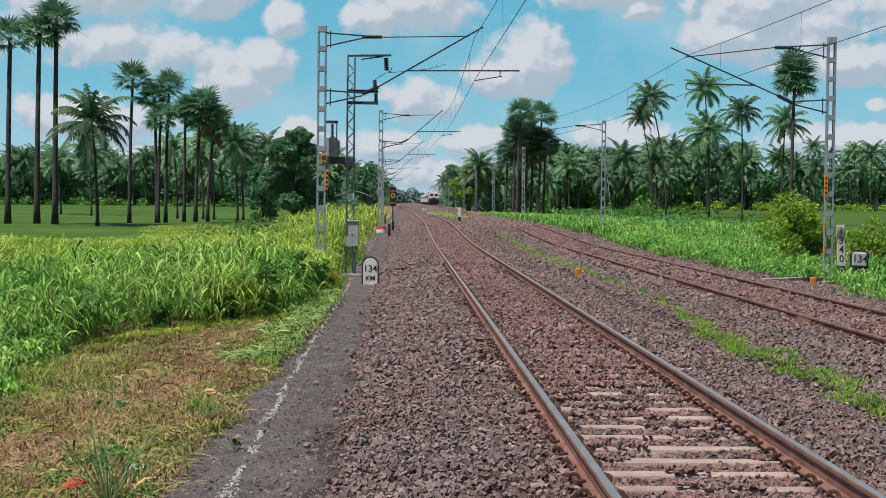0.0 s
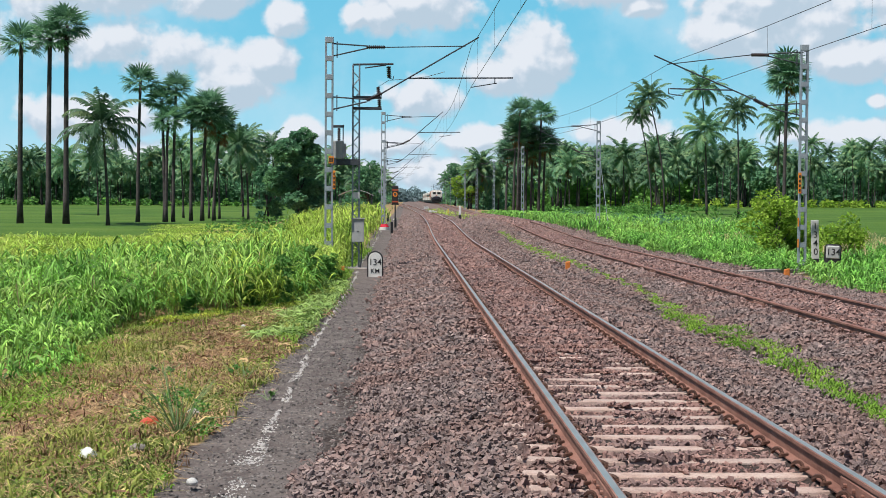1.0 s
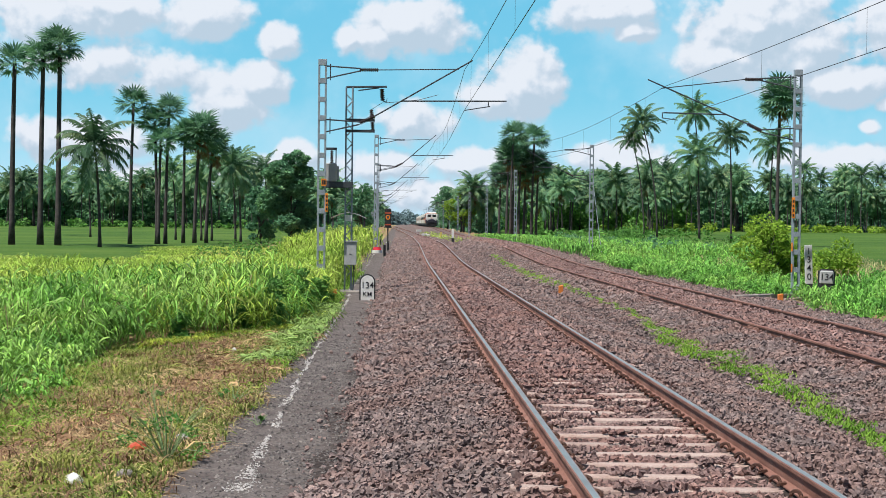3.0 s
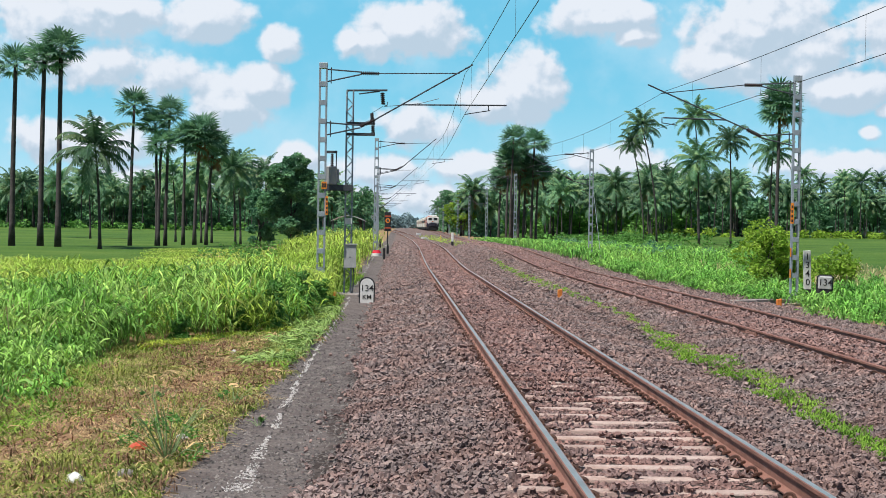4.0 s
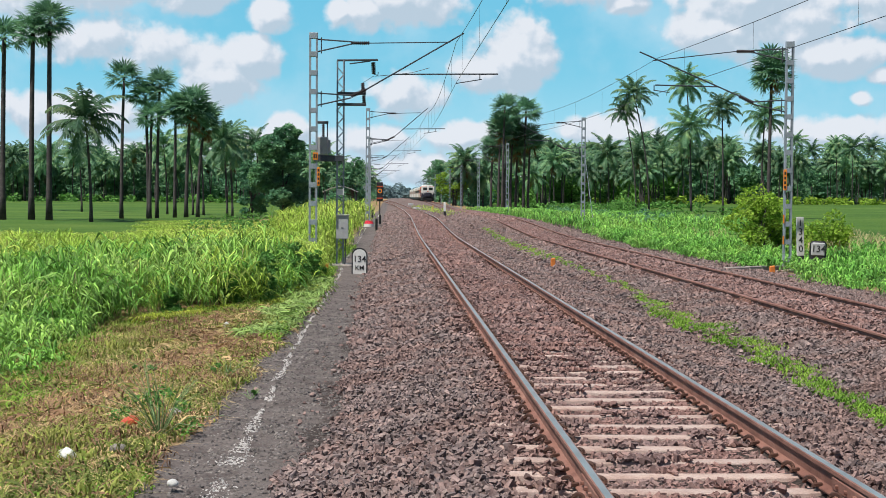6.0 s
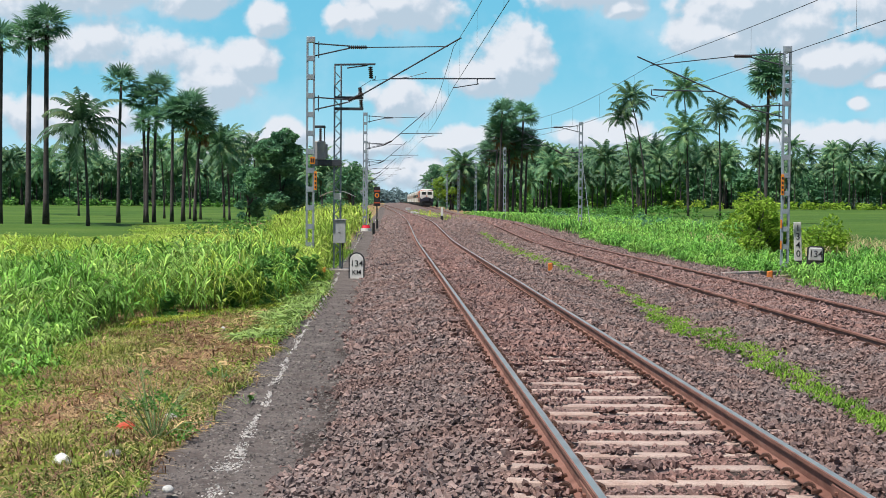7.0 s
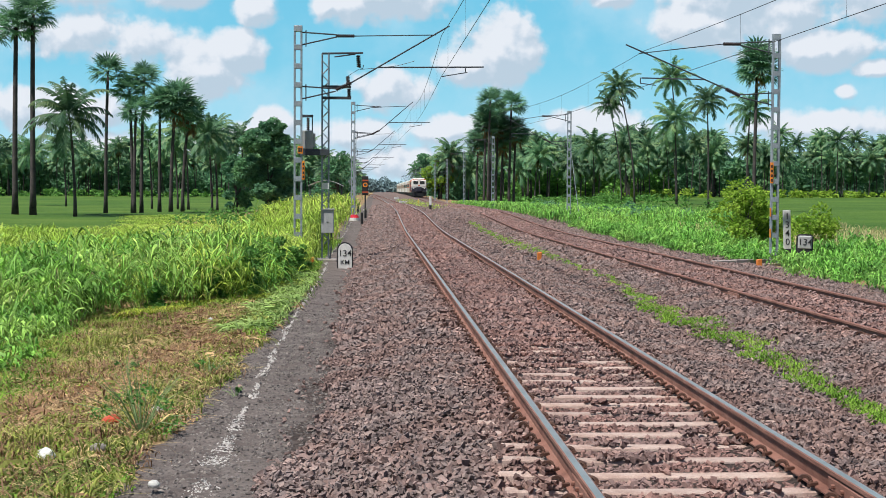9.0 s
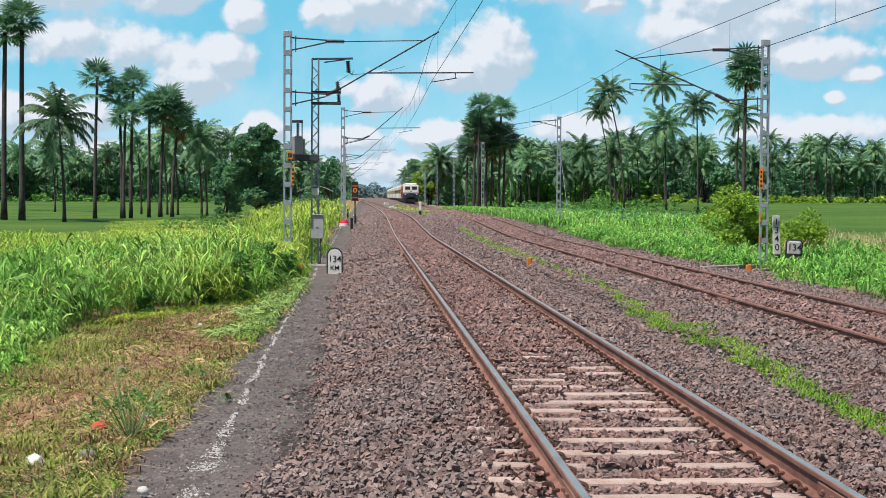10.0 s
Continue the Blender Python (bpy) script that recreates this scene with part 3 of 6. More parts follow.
palm("fan", -20.6, 165, 10.4, (0.8, 0), 1.0, True, "stout palmyra palm with dead brown leaves hanging", "palms by the near-track paddy")
for x, y, top, size in ((-26.6, 130, 8.4, 0.95), (-24.4, 190, 9.2, 0.85), (-26.4, 195, 8.0, 0.8), (-30.5, 200, 8.6, 0.8), (-20.2, 185, 7.6, 0.8), (-55.0, 240, 8.0, 0.9), (-19.2, 170, 8.2, 0.75), (-21.8, 200, 9.7, 0.8), (-18.6, 205, 8.9, 0.8), (-48.1, 230, 8.9, 0.9)):
    palm("coco", x, y, top, (-0.5, 0), size, group="palms by the near-track paddy")
for x, y, top, size in ((17.3, 226, 15.6, 1.15), (20.9, 230, 15.3, 1.2), (16.9, 229, 12.9, 1.1), (19.0, 232, 12.5, 1.15), (21.7, 231, 11.5, 1.1), (16.0, 233, 9.9, 1.0), (20.0, 234, 10.2, 1.1), (18.4, 236, 14.2, 1.0)):
    palm("fan", x, y, top, (0.3, 0), size, top < 13, "palmyra palm with a shaggy crowded head", "palms by the second track")
for x, y, top, lean, size in ((39.2, 240, 18.9, -2.8, 0.95), (38.0, 242, 16.2, -2.2, 0.72), (47.9, 240, 20.6, -1.0, 1.0),
                              (48.0, 238, 13.4, -0.5, 1.2), (44.8, 200, 14.2, -0.3, 0.8), (50.7, 200, 13.0, 0.4, 0.85)):
    palm("coco", x, y, top, (lean, 0), size, group="palms by the second track")
palm("fan", 38.7, 150, 15.3, (0.2, 0), 1.12, True, "very tall palmyra palm with a ragged head", "palms by the second track")


def palm_belt(n, xa, xb, ya, yb, ta, tb, seed, group):
    rng = random.Random(seed)
    for i in range(n):
        x = xa + (xb - xa) * (i + rng.random()) / n
        y = rng.uniform(ya, yb)
        palm("coco", x, y, rng.uniform(ta, tb), (rng.uniform(-1, 1), 0), rng.uniform(0.85, 1.25), rng.random() < 0.35, group=group)


palm_belt(150, -165, -15, 405, 470, 8.0, 14.5, 1, "coconut grove beyond the near-track paddy")
palm_belt(20, 24, 62, 300, 370, 6.5, 12.5, 2, "coconut grove along the second track")
palm_belt(40, 26, 70, 350, 430, 8.0, 15.0, 6, "coconut grove along the second track")
palm_belt(120, 58, 190, 370, 450, 8.5, 17.0, 3, "coconut grove beyond the second-track paddy")
palm_belt(30, 14.5, 22, 290, 620, 5.5, 10.5, 4, "coconut grove along the second track")
palm_belt(12, -16, -6, 300, 700, 6.5, 9.0, 5, "coconut grove along the near track")


def leaf_clumps(seed, blobs, per, leaf, flat=0.75):
    """Many small leaves gathered in uneven clumps (x, y, z, radius)."""
    rng = np.random.RandomState(seed)
    P = []
    for bx, by, bz, br in blobs:
        n = max(30, int(per * br * br))
        d = rng.normal(size=(n, 3))
        d /= np.linalg.norm(d, axis=1)[:, None]
        rad = br * (0.62 + 0.42 * rng.rand(n) ** 0.6) * (1 + 0.22 * np.sin(d[:, 0] * 5 + bx) * np.sin(d[:, 2] * 6 + bz))
        P.append(np.array([bx, by, bz]) + d * rad[:, None] * np.array([1, 1, flat]))
    P = np.concatenate(P)
    n = len(P)
    a, b = rng.normal(size=(n, 3)), rng.normal(size=(n, 3))
    a[:, 2] *= 0.6
    a /= np.linalg.norm(a, axis=1)[:, None]
    b -= a * (a * b).sum(1)[:, None]
    b /= np.linalg.norm(b, axis=1)[:, None]
    s = leaf * (0.6 + 0.8 * rng.rand(n))[:, None]
    V = np.stack([P - a * s, P - b * s * 0.45, P + a * s, P + b * s * 0.45], 1).reshape(-1, 3)
    return V, np.arange(len(V)).reshape(-1, 4)


def broad_tree(name, x, y, h, r, seed, mat, label, leaf=0.22, per=90, low=0.15, group=""):
    rng = random.Random(seed)
    z0 = float(height(x, y)) - 0.1
    tree = empty(name, label, "tree", pose(x, y, z0), group)
    pts = [(0, 0, 0), (0.1, 0, h * 0.2), (-0.1, 0.1, h * 0.45), (0.1, 0, h * 0.75)]
    part("trunk", pipe(pts, [0.05 * h ** 0.8, 0.035 * h ** 0.8, 0.025 * h ** 0.8, 0.008 * h ** 0.8], 8), "bark", tree, smooth=True)
    blobs = []
    for i in range(15):
        a = rng.uniform(0, 6.283)
        u = rng.random()
        zz = h * (low + (0.92 - low) * u)
        rr = r * (0.35 + 0.75 * math.sin(math.pi * min(1, 0.25 + u * 0.7))) * rng.uniform(0.3, 0.8)
        blobs.append((math.cos(a) * rr, math.sin(a) * rr, zz, r * rng.uniform(0.28, 0.5)))
        if i < 6:
            part("limb", pipe([(0, 0, h * 0.3), (math.cos(a) * rr * 0.5, math.sin(a) * rr * 0.5, zz * 0.7), blobs[-1][:3]],
                              [0.018 * h ** 0.8, 0.012 * h ** 0.8, 0.004 * h ** 0.8], 5), "bark", tree)
    v, f = leaf_clumps(seed, blobs, per, leaf)
    quads("crown", v, f, mat, tree)
    return tree


broad_tree("mango_tree", -10.9, 150, 9.3, 3.3, 31, "leaf_tree", "dense dark-green mango tree at the field edge", per=900, leaf=0.2, low=0.10)
broad_tree("mango_tree", -14.8, 158, 6.4, 1.9, 32, "leaf_tree", "dense dark-green mango tree at the field edge", per=380, leaf=0.2, low=0.12)
broad_tree("shade_tree", -6.4, 250, 9.2, 3.2, 33, "leaf_tree", "dark-green tree beside the line", per=120, leaf=0.28, low=0.1)
broad_tree("shade_tree", 13.6, 325, 9.8, 3.4, 34, "leaf_light", "light-green spreading tree beside the second track", per=160, leaf=0.25, low=0.2)
broad_tree("shade_tree", 14.2, 430, 12.5, 4.0, 35, "leaf_tree", "dark-green tree beside the line", per=90, leaf=0.3, low=0.1)
broad_tree("shrub", 15.7, 62, 3.0, 1.45, 36, "leaf_light", "yellow-green shrub in the lineside grass", per=800, leaf=0.09, low=0.1)
broad_tree("shrub", 17.9, 61, 2.2, 1.4, 37, "leaf_light", "yellow-green shrub in the lineside grass", per=800, leaf=0.09, low=0.1)
broad_tree("shrub", 17.0, 64, 2.5, 1.3, 38, "leaf_light", "yellow-green shrub in the lineside grass", per=800, leaf=0.09, low=0.1)


def undergrowth(name, n, xa, xb, ya, yb, r, h, seed, mat, label, leaf=0.4, per=16):
    rng = random.Random(seed)
    blobs = []
    for i in range(n):
        x, y = xa + (xb - xa) * (i + rng.random()) / n, rng.uniform(ya, yb)
        rr = r * rng.uniform(0.6, 1.2)
        blobs.append((x, y, float(height(x, y)) + h * rng.random(), rr))
    v, f = leaf_clumps(seed, blobs, per, leaf)
    return tagged(quads(name, v, f, mat), label, "undergrowth", kind="stuff")


undergrowth("far_undergrowth", 420, -185, -12, 440, 500, 3.6, 9.0, 41, "leaf_tree", "dark mixed undergrowth below the coconut grove", 0.65, 22)
undergrowth("far_undergrowth", 420, 55, 215, 415, 480, 3.8, 11.0, 42, "leaf_tree", "dark mixed undergrowth below the coconut grove", 0.65, 22)
undergrowth("far_undergrowth", 190, 24, 80, 385, 450, 3.2, 7.0, 43, "leaf_weed", "green mixed undergrowth below the coconut grove", 0.6, 22)
undergrowth("far_undergrowth", 100, 16.0, 22, 320, 700, 2.4, 4.0, 44, "leaf_tree", "dark trees lining the railway", 0.5)
undergrowth("far_undergrowth", 60, -16, -8, 300, 700, 2.6, 3.0, 45, "leaf_tree", "dark trees lining the railway", 0.6)
undergrowth("far_woods", 150, -400, 400, 1100, 1300, 11.0, 3.0, 46, "leaf_far", "far woods with the distance haze in their colour", 1.3, 7)
undergrowth("bank_bushes", 30, 15.5, 24, 95, 175, 1.0, 0.6, 47, "leaf_tree", "dark bushes on the bank beside the second track", 0.16, 110)
undergrowth("bank_bushes", 14, 23.6, 29.2, 163, 170, 1.25, 1.5, 150, "leaf_weed", "dark-green bushes on the bank below the palms", 0.16, 150)
undergrowth("bank_bushes", 12, 26, 46, 160, 196, 1.2, 0.5, 148, "leaf_weed", "green bushes round the palm trunks", 0.2, 80)
undergrowth("banana_bushes", 110, 48, 190, 362, 376, 1.3, 1.3, 48, "leaf_light", "bright-green bananas and bushes at the grove edge", 0.55, 22)
undergrowth("banana_bushes", 60, 22, 60, 275, 300, 1.0, 0.9, 149, "leaf_weed", "green bananas and bushes at the grove edge", 0.4, 30)
undergrowth("banana_bushes", 90, -165, -16, 392, 408, 1.4, 1.2, 49, "leaf_weed", "green bananas and bushes at the grove edge", 0.55, 22)
undergrowth("bank_bushes", 26, -13.5, -6.0, 95, 125, 0.9, 0.4, 50, "leaf_weed", "green bushes at the field corner", 0.14, 130)


# ---------- grass ----------
def blades(name, P, h, w, mat, label, seed, lean=0.6, category="grass"):
    """Arching blades: rooted at P, h tall (array), three quads each."""
    rng = np.random.RandomState(seed)
    n = len(P)
    a = rng.rand(n) * 6.283
    d = np.stack([np.cos(a), np.sin(a), 0 * a], 1)
    s = np.stack([-np.sin(a), np.cos(a), 0 * a], 1)
    ln = lean * h * (0.4 + 1.2 * rng.rand(n))
    V = []
    for out, up, ww in ((0, 0, 0.6), (0.14, 0.62, 1.0), (0.55, 1.0, 0.85), (1.15, 0.74, 0.1)):
        c = P + d * (ln * out)[:, None] + np.array([0, 0, 1]) * (h * up)[:, None]
        V += [c - s * np.reshape(w * ww, (-1, 1)), c + s * np.reshape(w * ww, (-1, 1))]
    V = np.stack(V, 1).reshape(-1, 3)
    k = np.arange(n)[:, None] * 8
    F = np.concatenate([k + np.array([0, 1, 3, 2]), k + np.array([2, 3, 5, 4]), k + np.array([4, 5, 7, 6])], 0)
    return tagged(quads(name, V, F, mat), label, category, kind="stuff")


def tussocks(name, C, n, h, w, mat, label, seed, spread=0.16, lean=0.9):
    """Tufts at C of n blades each, leaning outwards; h: the height of each tuft."""
    rng = np.random.RandomState(seed)
    P, H = np.repeat(C, n, 0), np.repeat(h, n)
    P[:, :2] += rng.normal(size=(len(P), 2)) * spread
    stem = rng.rand(len(P)) < 0.16
    up = np.where(stem, 0.0, H * 0.85 * rng.rand(len(P)) ** 0.8)
    P[:, 2] += up
    leaf = np.minimum(H * 1.08 - up, 0.20 + 0.48 * rng.rand(len(P)) ** 1.3)
    return blades(name, P, np.where(stem, H * (0.8 + 0.3 * rng.rand(len(P))), np.maximum(leaf, 0.06)), np.where(stem, 0.4 * w, w), mat, label, seed + 1, np.where(stem, 0.22, lean * 1.25))


def scatter(n, xa, xb, ya, yb, seed, keep=None, clump=0.0):
    rng = np.random.RandomState(seed)
    x, y = xa + (xb - xa) * rng.rand(n), ya + (yb - ya) * rng.rand(n)
    if keep is not None:
        ok = keep(x, y, rng)
        x, y = x[ok], y[ok]
    return np.stack([x, y, height(x, y) - 0.01], 1)


def left_edge(y):
    """x where the tall grass begins, beside the cut verge."""
    return np.interp(y, [0, 15, 18, 21.3, 25.1, 28.6, 30.4, 32.0, 33.9, 36, 42, 52, 70, 110, 200], [-9, -5.6, -5.1, -5.2, -5.6, -5.9, -5.3, -4.1, -2.95, -2.4, -2.3, -2.55, -2.2, -2.0, -2.0])


def verge_edge(y):
    """x where the cut verge meets the cinder path."""
    return np.interp(y, [9, 12.7, 15, 18.3, 21.8, 27.3, 37, 48], [-2.1, -2.02, -1.96, -1.80, -1.77, -1.66, -1.55, -1.6])


def ribbons(name, P, a, ln, rise, w, mat, label, seed):
    """Broad arching grass leaves: rooted at P, turned to a, ln long, rising and then hanging over."""
    n = len(P)
    rng = np.random.RandomState(seed)
    d = np.stack([np.cos(a), np.sin(a), 0 * a], 1)
    s = np.stack([-np.sin(a), np.cos(a), 0.5 * rng.normal(size=n)], 1)
    droop = 0.25 + 0.75 * rng.rand(n)
    V = []
    for out, up, dn, ww in ((0, 0, 0, 0.5), (0.22, 0.50, 0.0, 1.0), (0.52, 0.80, 0.12, 0.95), (0.82, 0.85, 0.5, 0.7), (1.05, 0.78, 1.0, 0.08)):
        z = ln * (rise * up - (0.15 + 0.6 * droop) * dn * (1.15 - 0.5 * rise))
        c = P + d * (ln * out * (1.15 - 0.55 * rise))[:, None] + np.array([0, 0, 1]) * z[:, None]
        V += [c - s * (w * ww)[:, None], c + s * (w * ww)[:, None]]
    V = np.stack(V, 1).reshape(-1, 3)
    V[:, 2] = np.maximum(V[:, 2], np.repeat(P[:, 2] - 0.5, 10))
    k = np.arange(n)[:, None] * 10
    F = np.concatenate([k + np.array([2 * i, 2 * i + 1, 2 * i + 3, 2 * i + 2]) for i in range(4)], 0)
    return tagged(quads(name, V, F, mat), label, "grass", kind="stuff")


def reeds(name, C, h, culms, leaves, w, mat, label, seed, spread=0.13):
    """Tall reed grass: each clump has several leaning culms, each culm bears broad hanging leaves."""
    rng = np.random.RandomState(seed)
    P, H = np.repeat(C, culms, 0), np.repeat(h, culms) * (0.72 + 0.4 * rng.rand(len(C) * culms))
    off = rng.normal(size=(len(P), 2)) * spread
    P[:, :2] += off
    lean = (off * 1.1 + rng.normal(size=off.shape) * 0.09) * H[:, None]
    u = rng.rand(len(P), leaves) ** 0.8
    Q = np.repeat(P, leaves, 0)
    uu, HH = u.ravel(), np.repeat(H, leaves)
    Q[:, :2] += np.repeat(lean, leaves, 0) * (uu ** 1.5)[:, None]
    Q[:, 2] += HH * uu * 0.82
    ln = np.clip(HH, 0.25, 1.1) * (0.50 + 0.50 * rng.rand(len(Q))) * (1.08 - 0.4 * uu)
    ribbons(name, Q, rng.rand(len(Q)) * 6.283, ln, 0.35 + 0.55 * rng.rand(len(Q)) ** 0.8, w * (0.6 + 0.7 * rng.rand(len(Q))), mat, label, seed + 1)


def tall_left():
    rng = np.random.RandomState(52)
    near = lambda x, y, r: (x < left_edge(y) + 0.22 * np.sin(y * 2.3) + 0.12 * np.sin(y * 5.1)) & (x > -0.30 * y + 0.5)
    gap = lambda x, y: np.sin(x * 3.1 + 1.5 * np.sin(y * 1.5)) * np.sin(y * 2.1 + 1.2 * np.sin(x * 1.9))
    C = scatter(3300, -14, -1.9, 18, 48, 51, lambda x, y, r: near(x, y, r) & (gap(x, y) + 0.45 * r.normal(size=len(x)) > -0.25))
    x, y = C[:, 0], C[:, 1]
    into = smooth01(0.0, 0.9, left_edge(y) - x)
    short = 0.50 + 0.50 * smooth01(26.5, 30.5, y + 0.5 * (x + 5))
    h = (0.85 + 0.62 * into) * short * (0.72 + 0.30 * rng.rand(len(C))) * (1 + 0.24 * np.clip(gap(x * 0.9 + 1, y * 0.8), -0.8, 1) + 0.12 * lump(x * 0.8 + 2, y * 0.45))
    cap = np.where(x < -4.6, 1.89 - 0.0262 * y + 0.82, 9.0)
    h = np.maximum(np.minimum(h, np.maximum(cap, 0.2) * (0.8 + 0.35 * rng.rand(len(C)))), 0.2)
    dry = lump(x * 1.2 + 5, y * 0.8) + 0.5 * rng.normal(size=len(C)) + 0.10 * (y - 36) + 0.9 * smooth01(-4.2, -2.8, x) > 0.35
    reeds("tall_grass", C[~dry], h[~dry], 6, 6, 0.016, "grass_dark", "tall lush broad-bladed grass beside the path", 53)
    reeds("tall_grass", C[dry], h[dry], 6, 6, 0.0145, "grass", "tall yellow-green reed grass beside the path", 54)
    # finer, yellower grass in seed farther back
    C = scatter(3000, -18, -1.9, 44, 66, 153, near)
    h = (0.75 + 0.45 * rng.rand(len(C))) * (1 + 0.3 * lump(C[:, 0] * 1.3, C[:, 1] * 0.9))
    cap = np.where(C[:, 0] < -4.6, 1.89 - 0.0262 * C[:, 1] + 0.82, 9.0)
    h = np.maximum(np.minimum(h, np.maximum(cap, 0.15) * (0.8 + 0.4 * rng.rand(len(C)))), 0.12)
    tussocks("tall_grass", C, 26, h, 0.016, "grass", "yellow-green grass in seed behind the reeds", 154, spread=0.22)
    C = scatter(3800, -30, -2.0, 60, 135, 55, lambda x, y, r: (x < left_edge(y)) & (x > -0.27 * y) & ((y < 84) | (x > -0.17 * y)))
    tall = smooth01(-0.10, -0.045, C[:, 0] / C[:, 1])
    h = (0.3 + 0.2 * rng.rand(len(C)) + tall * (0.5 + 0.7 * rng.rand(len(C)))) * (1 + 0.25 * lump(C[:, 0], C[:, 1]))
    cap = np.where(C[:, 0] < -0.075 * C[:, 1], 1.89 - 0.0262 * C[:, 1] + 0.82, 9.0)
    h = np.minimum(np.maximum(h, 0.2), np.maximum(cap, 0.10) * (0.8 + 0.4 * rng.rand(len(C))))
    tussocks("tall_grass", C, 15, h, 0.03, "grass", "tall yellow-green grass beyond the masts", 56, spread=0.35)
    # pale seed plumes nodding over the grass
    P = scatter(5200, -16, -2.6, 28, 62, 151, lambda x, y, r: (x < left_edge(y) - 0.5) & (x > -0.28 * y + 0.3) & (lump(x * 0.9 + 1, y * 0.6) + 0.5 * r.normal(size=len(x)) > 0.1))
    top = np.where(P[:, 0] < -4.6, np.minimum(1.0, np.maximum(2.71 - 0.0262 * P[:, 1], 0.2)), 1.0)
    blades("grass_plumes", P, top * (0.85 + 0.4 * rng.rand(len(P))), 0.010, "plume", "pale dry seed plumes over the tall grass", 152, lean=0.45)
    # dark leafy weeds standing in the grass
    rw = random.Random(57)
    blobs = []
    for x, y, tall, n in ((-2.85, 34.2, 0.95, 13), (-3.05, 35.0, 1.1, 9), (-3.55, 33.6, 0.5, 7), (-2.35, 36.8, 0.8, 9), (-2.15, 40.5, 0.75, 8), (-2.1, 43.5, 0.7, 7), (-4.6, 31.6, 0.45, 6), (-2.6, 39.0, 1.1, 7)):
        for k in range(n):
            up = rw.random()
            wide = 0.27 * (1 - 0.5 * up)
            blobs.append((x + rw.uniform(-wide, wide), y + rw.uniform(-wide, wide), float(height(x, y)) + 0.08 + up * tall, rw.uniform(0.09, 0.17)))
    v, f = leaf_clumps(57, blobs, 4200, 0.06)
    tagged(quads("leafy_weeds", v, f, "leaf_weed"), "dark-green leafy weeds in the tall grass", "weeds", kind="stuff")


def right_grass():
    rng = np.random.RandomState(58)
    C = scatter(4200, 11.0, 24, 27, 90, 57, lambda x, y, r: (x > 12.3 + 0.25 * np.sin(y * 0.7) - 0.6 * smooth01(58, 75, y) + 1.3 * np.exp(-((y - 49) / 2.6) ** 2)) & ((np.abs(x - 15.2) > 0.9) | (np.abs(y - 52.6) > 1.3)) & (x < 0.31 * y + 2.5))
    h = (0.34 + 0.36 * rng.rand(len(C))) * (1 + 0.3 * lump(C[:, 0] * 1.4, C[:, 1] * 1.2))
    reeds("lineside_grass", C, np.maximum(h, 0.14), 4, 5, 0.021, "grass_bank", "lush broad-bladed green grass along the second track", 59)
    P = scatter(2600, 16.5, 26, 58, 84, 161, lambda x, y, r: lump(x * 1.1, y * 0.7) + 0.4 * r.normal(size=len(x)) > 0.1)
    blades("grass_plumes", P, 0.55 + 0.5 * rng.rand(len(P)), 0.014, "plume", "pale dry seed plumes at the edge of the paddy", 162, lean=0.5)
    C = scatter(3400, 11.0, 26, 90, 220, 60, lambda x, y, r: x > 11.0 + (track2(150) - T2) * (y > 120))
    h = (0.45 + 0.5 * rng.rand(len(C)))
    tussocks("lineside_grass", C, 7, h, 0.036, "grass_bank", "lush green grass along the second track", 61, spread=0.4)
    C = scatter(260, 3.9, 6.6, 135, 290, 65, lambda x, y, r: x + 0.6 * np.sin(y * 0.21) > 4.6)
    tussocks("far_weeds", C, 6, 0.1 + 0.2 * rng.rand(len(C)), 0.035, "grass", "yellow-green weeds between the far tracks", 66, spread=0.4)


def low_weeds():
    keep = lambda x, y, r: np.abs(x - np.interp(y, [9, 15, 21, 24, 28, 36, 52, 80], [5.0, 5.05, 5.4, 5.4, 5.3, 5.75, 5.75, 5.66]) - 0.08 * np.sin(y * 2.1)) < np.interp(y, [9, 15, 21, 24, 28, 34, 42, 52, 66, 80], [0.2, 0.28, 0.32, 0.40, 0.36, 0.10, 0.05, 0.26, 0.30, 0.2]) * (0.35 + 0.8 * r.rand(len(x))) * (0.7 + 0.5 * np.sin(y * 1.3) * np.sin(y * 3.7 + x * 4))
    P = scatter(300000, 4.2, 6.6, 9, 90, 62, keep)
    h = 0.04 + 0.07 * np.random.RandomState(63).rand(len(P)) ** 2
    blades("weed_strip", P, h, 0.0065, "weed", "low bright-green weeds between the tracks", 64, lean=0.9, category="weeds")


tall_left()
right_grass()
low_weeds()


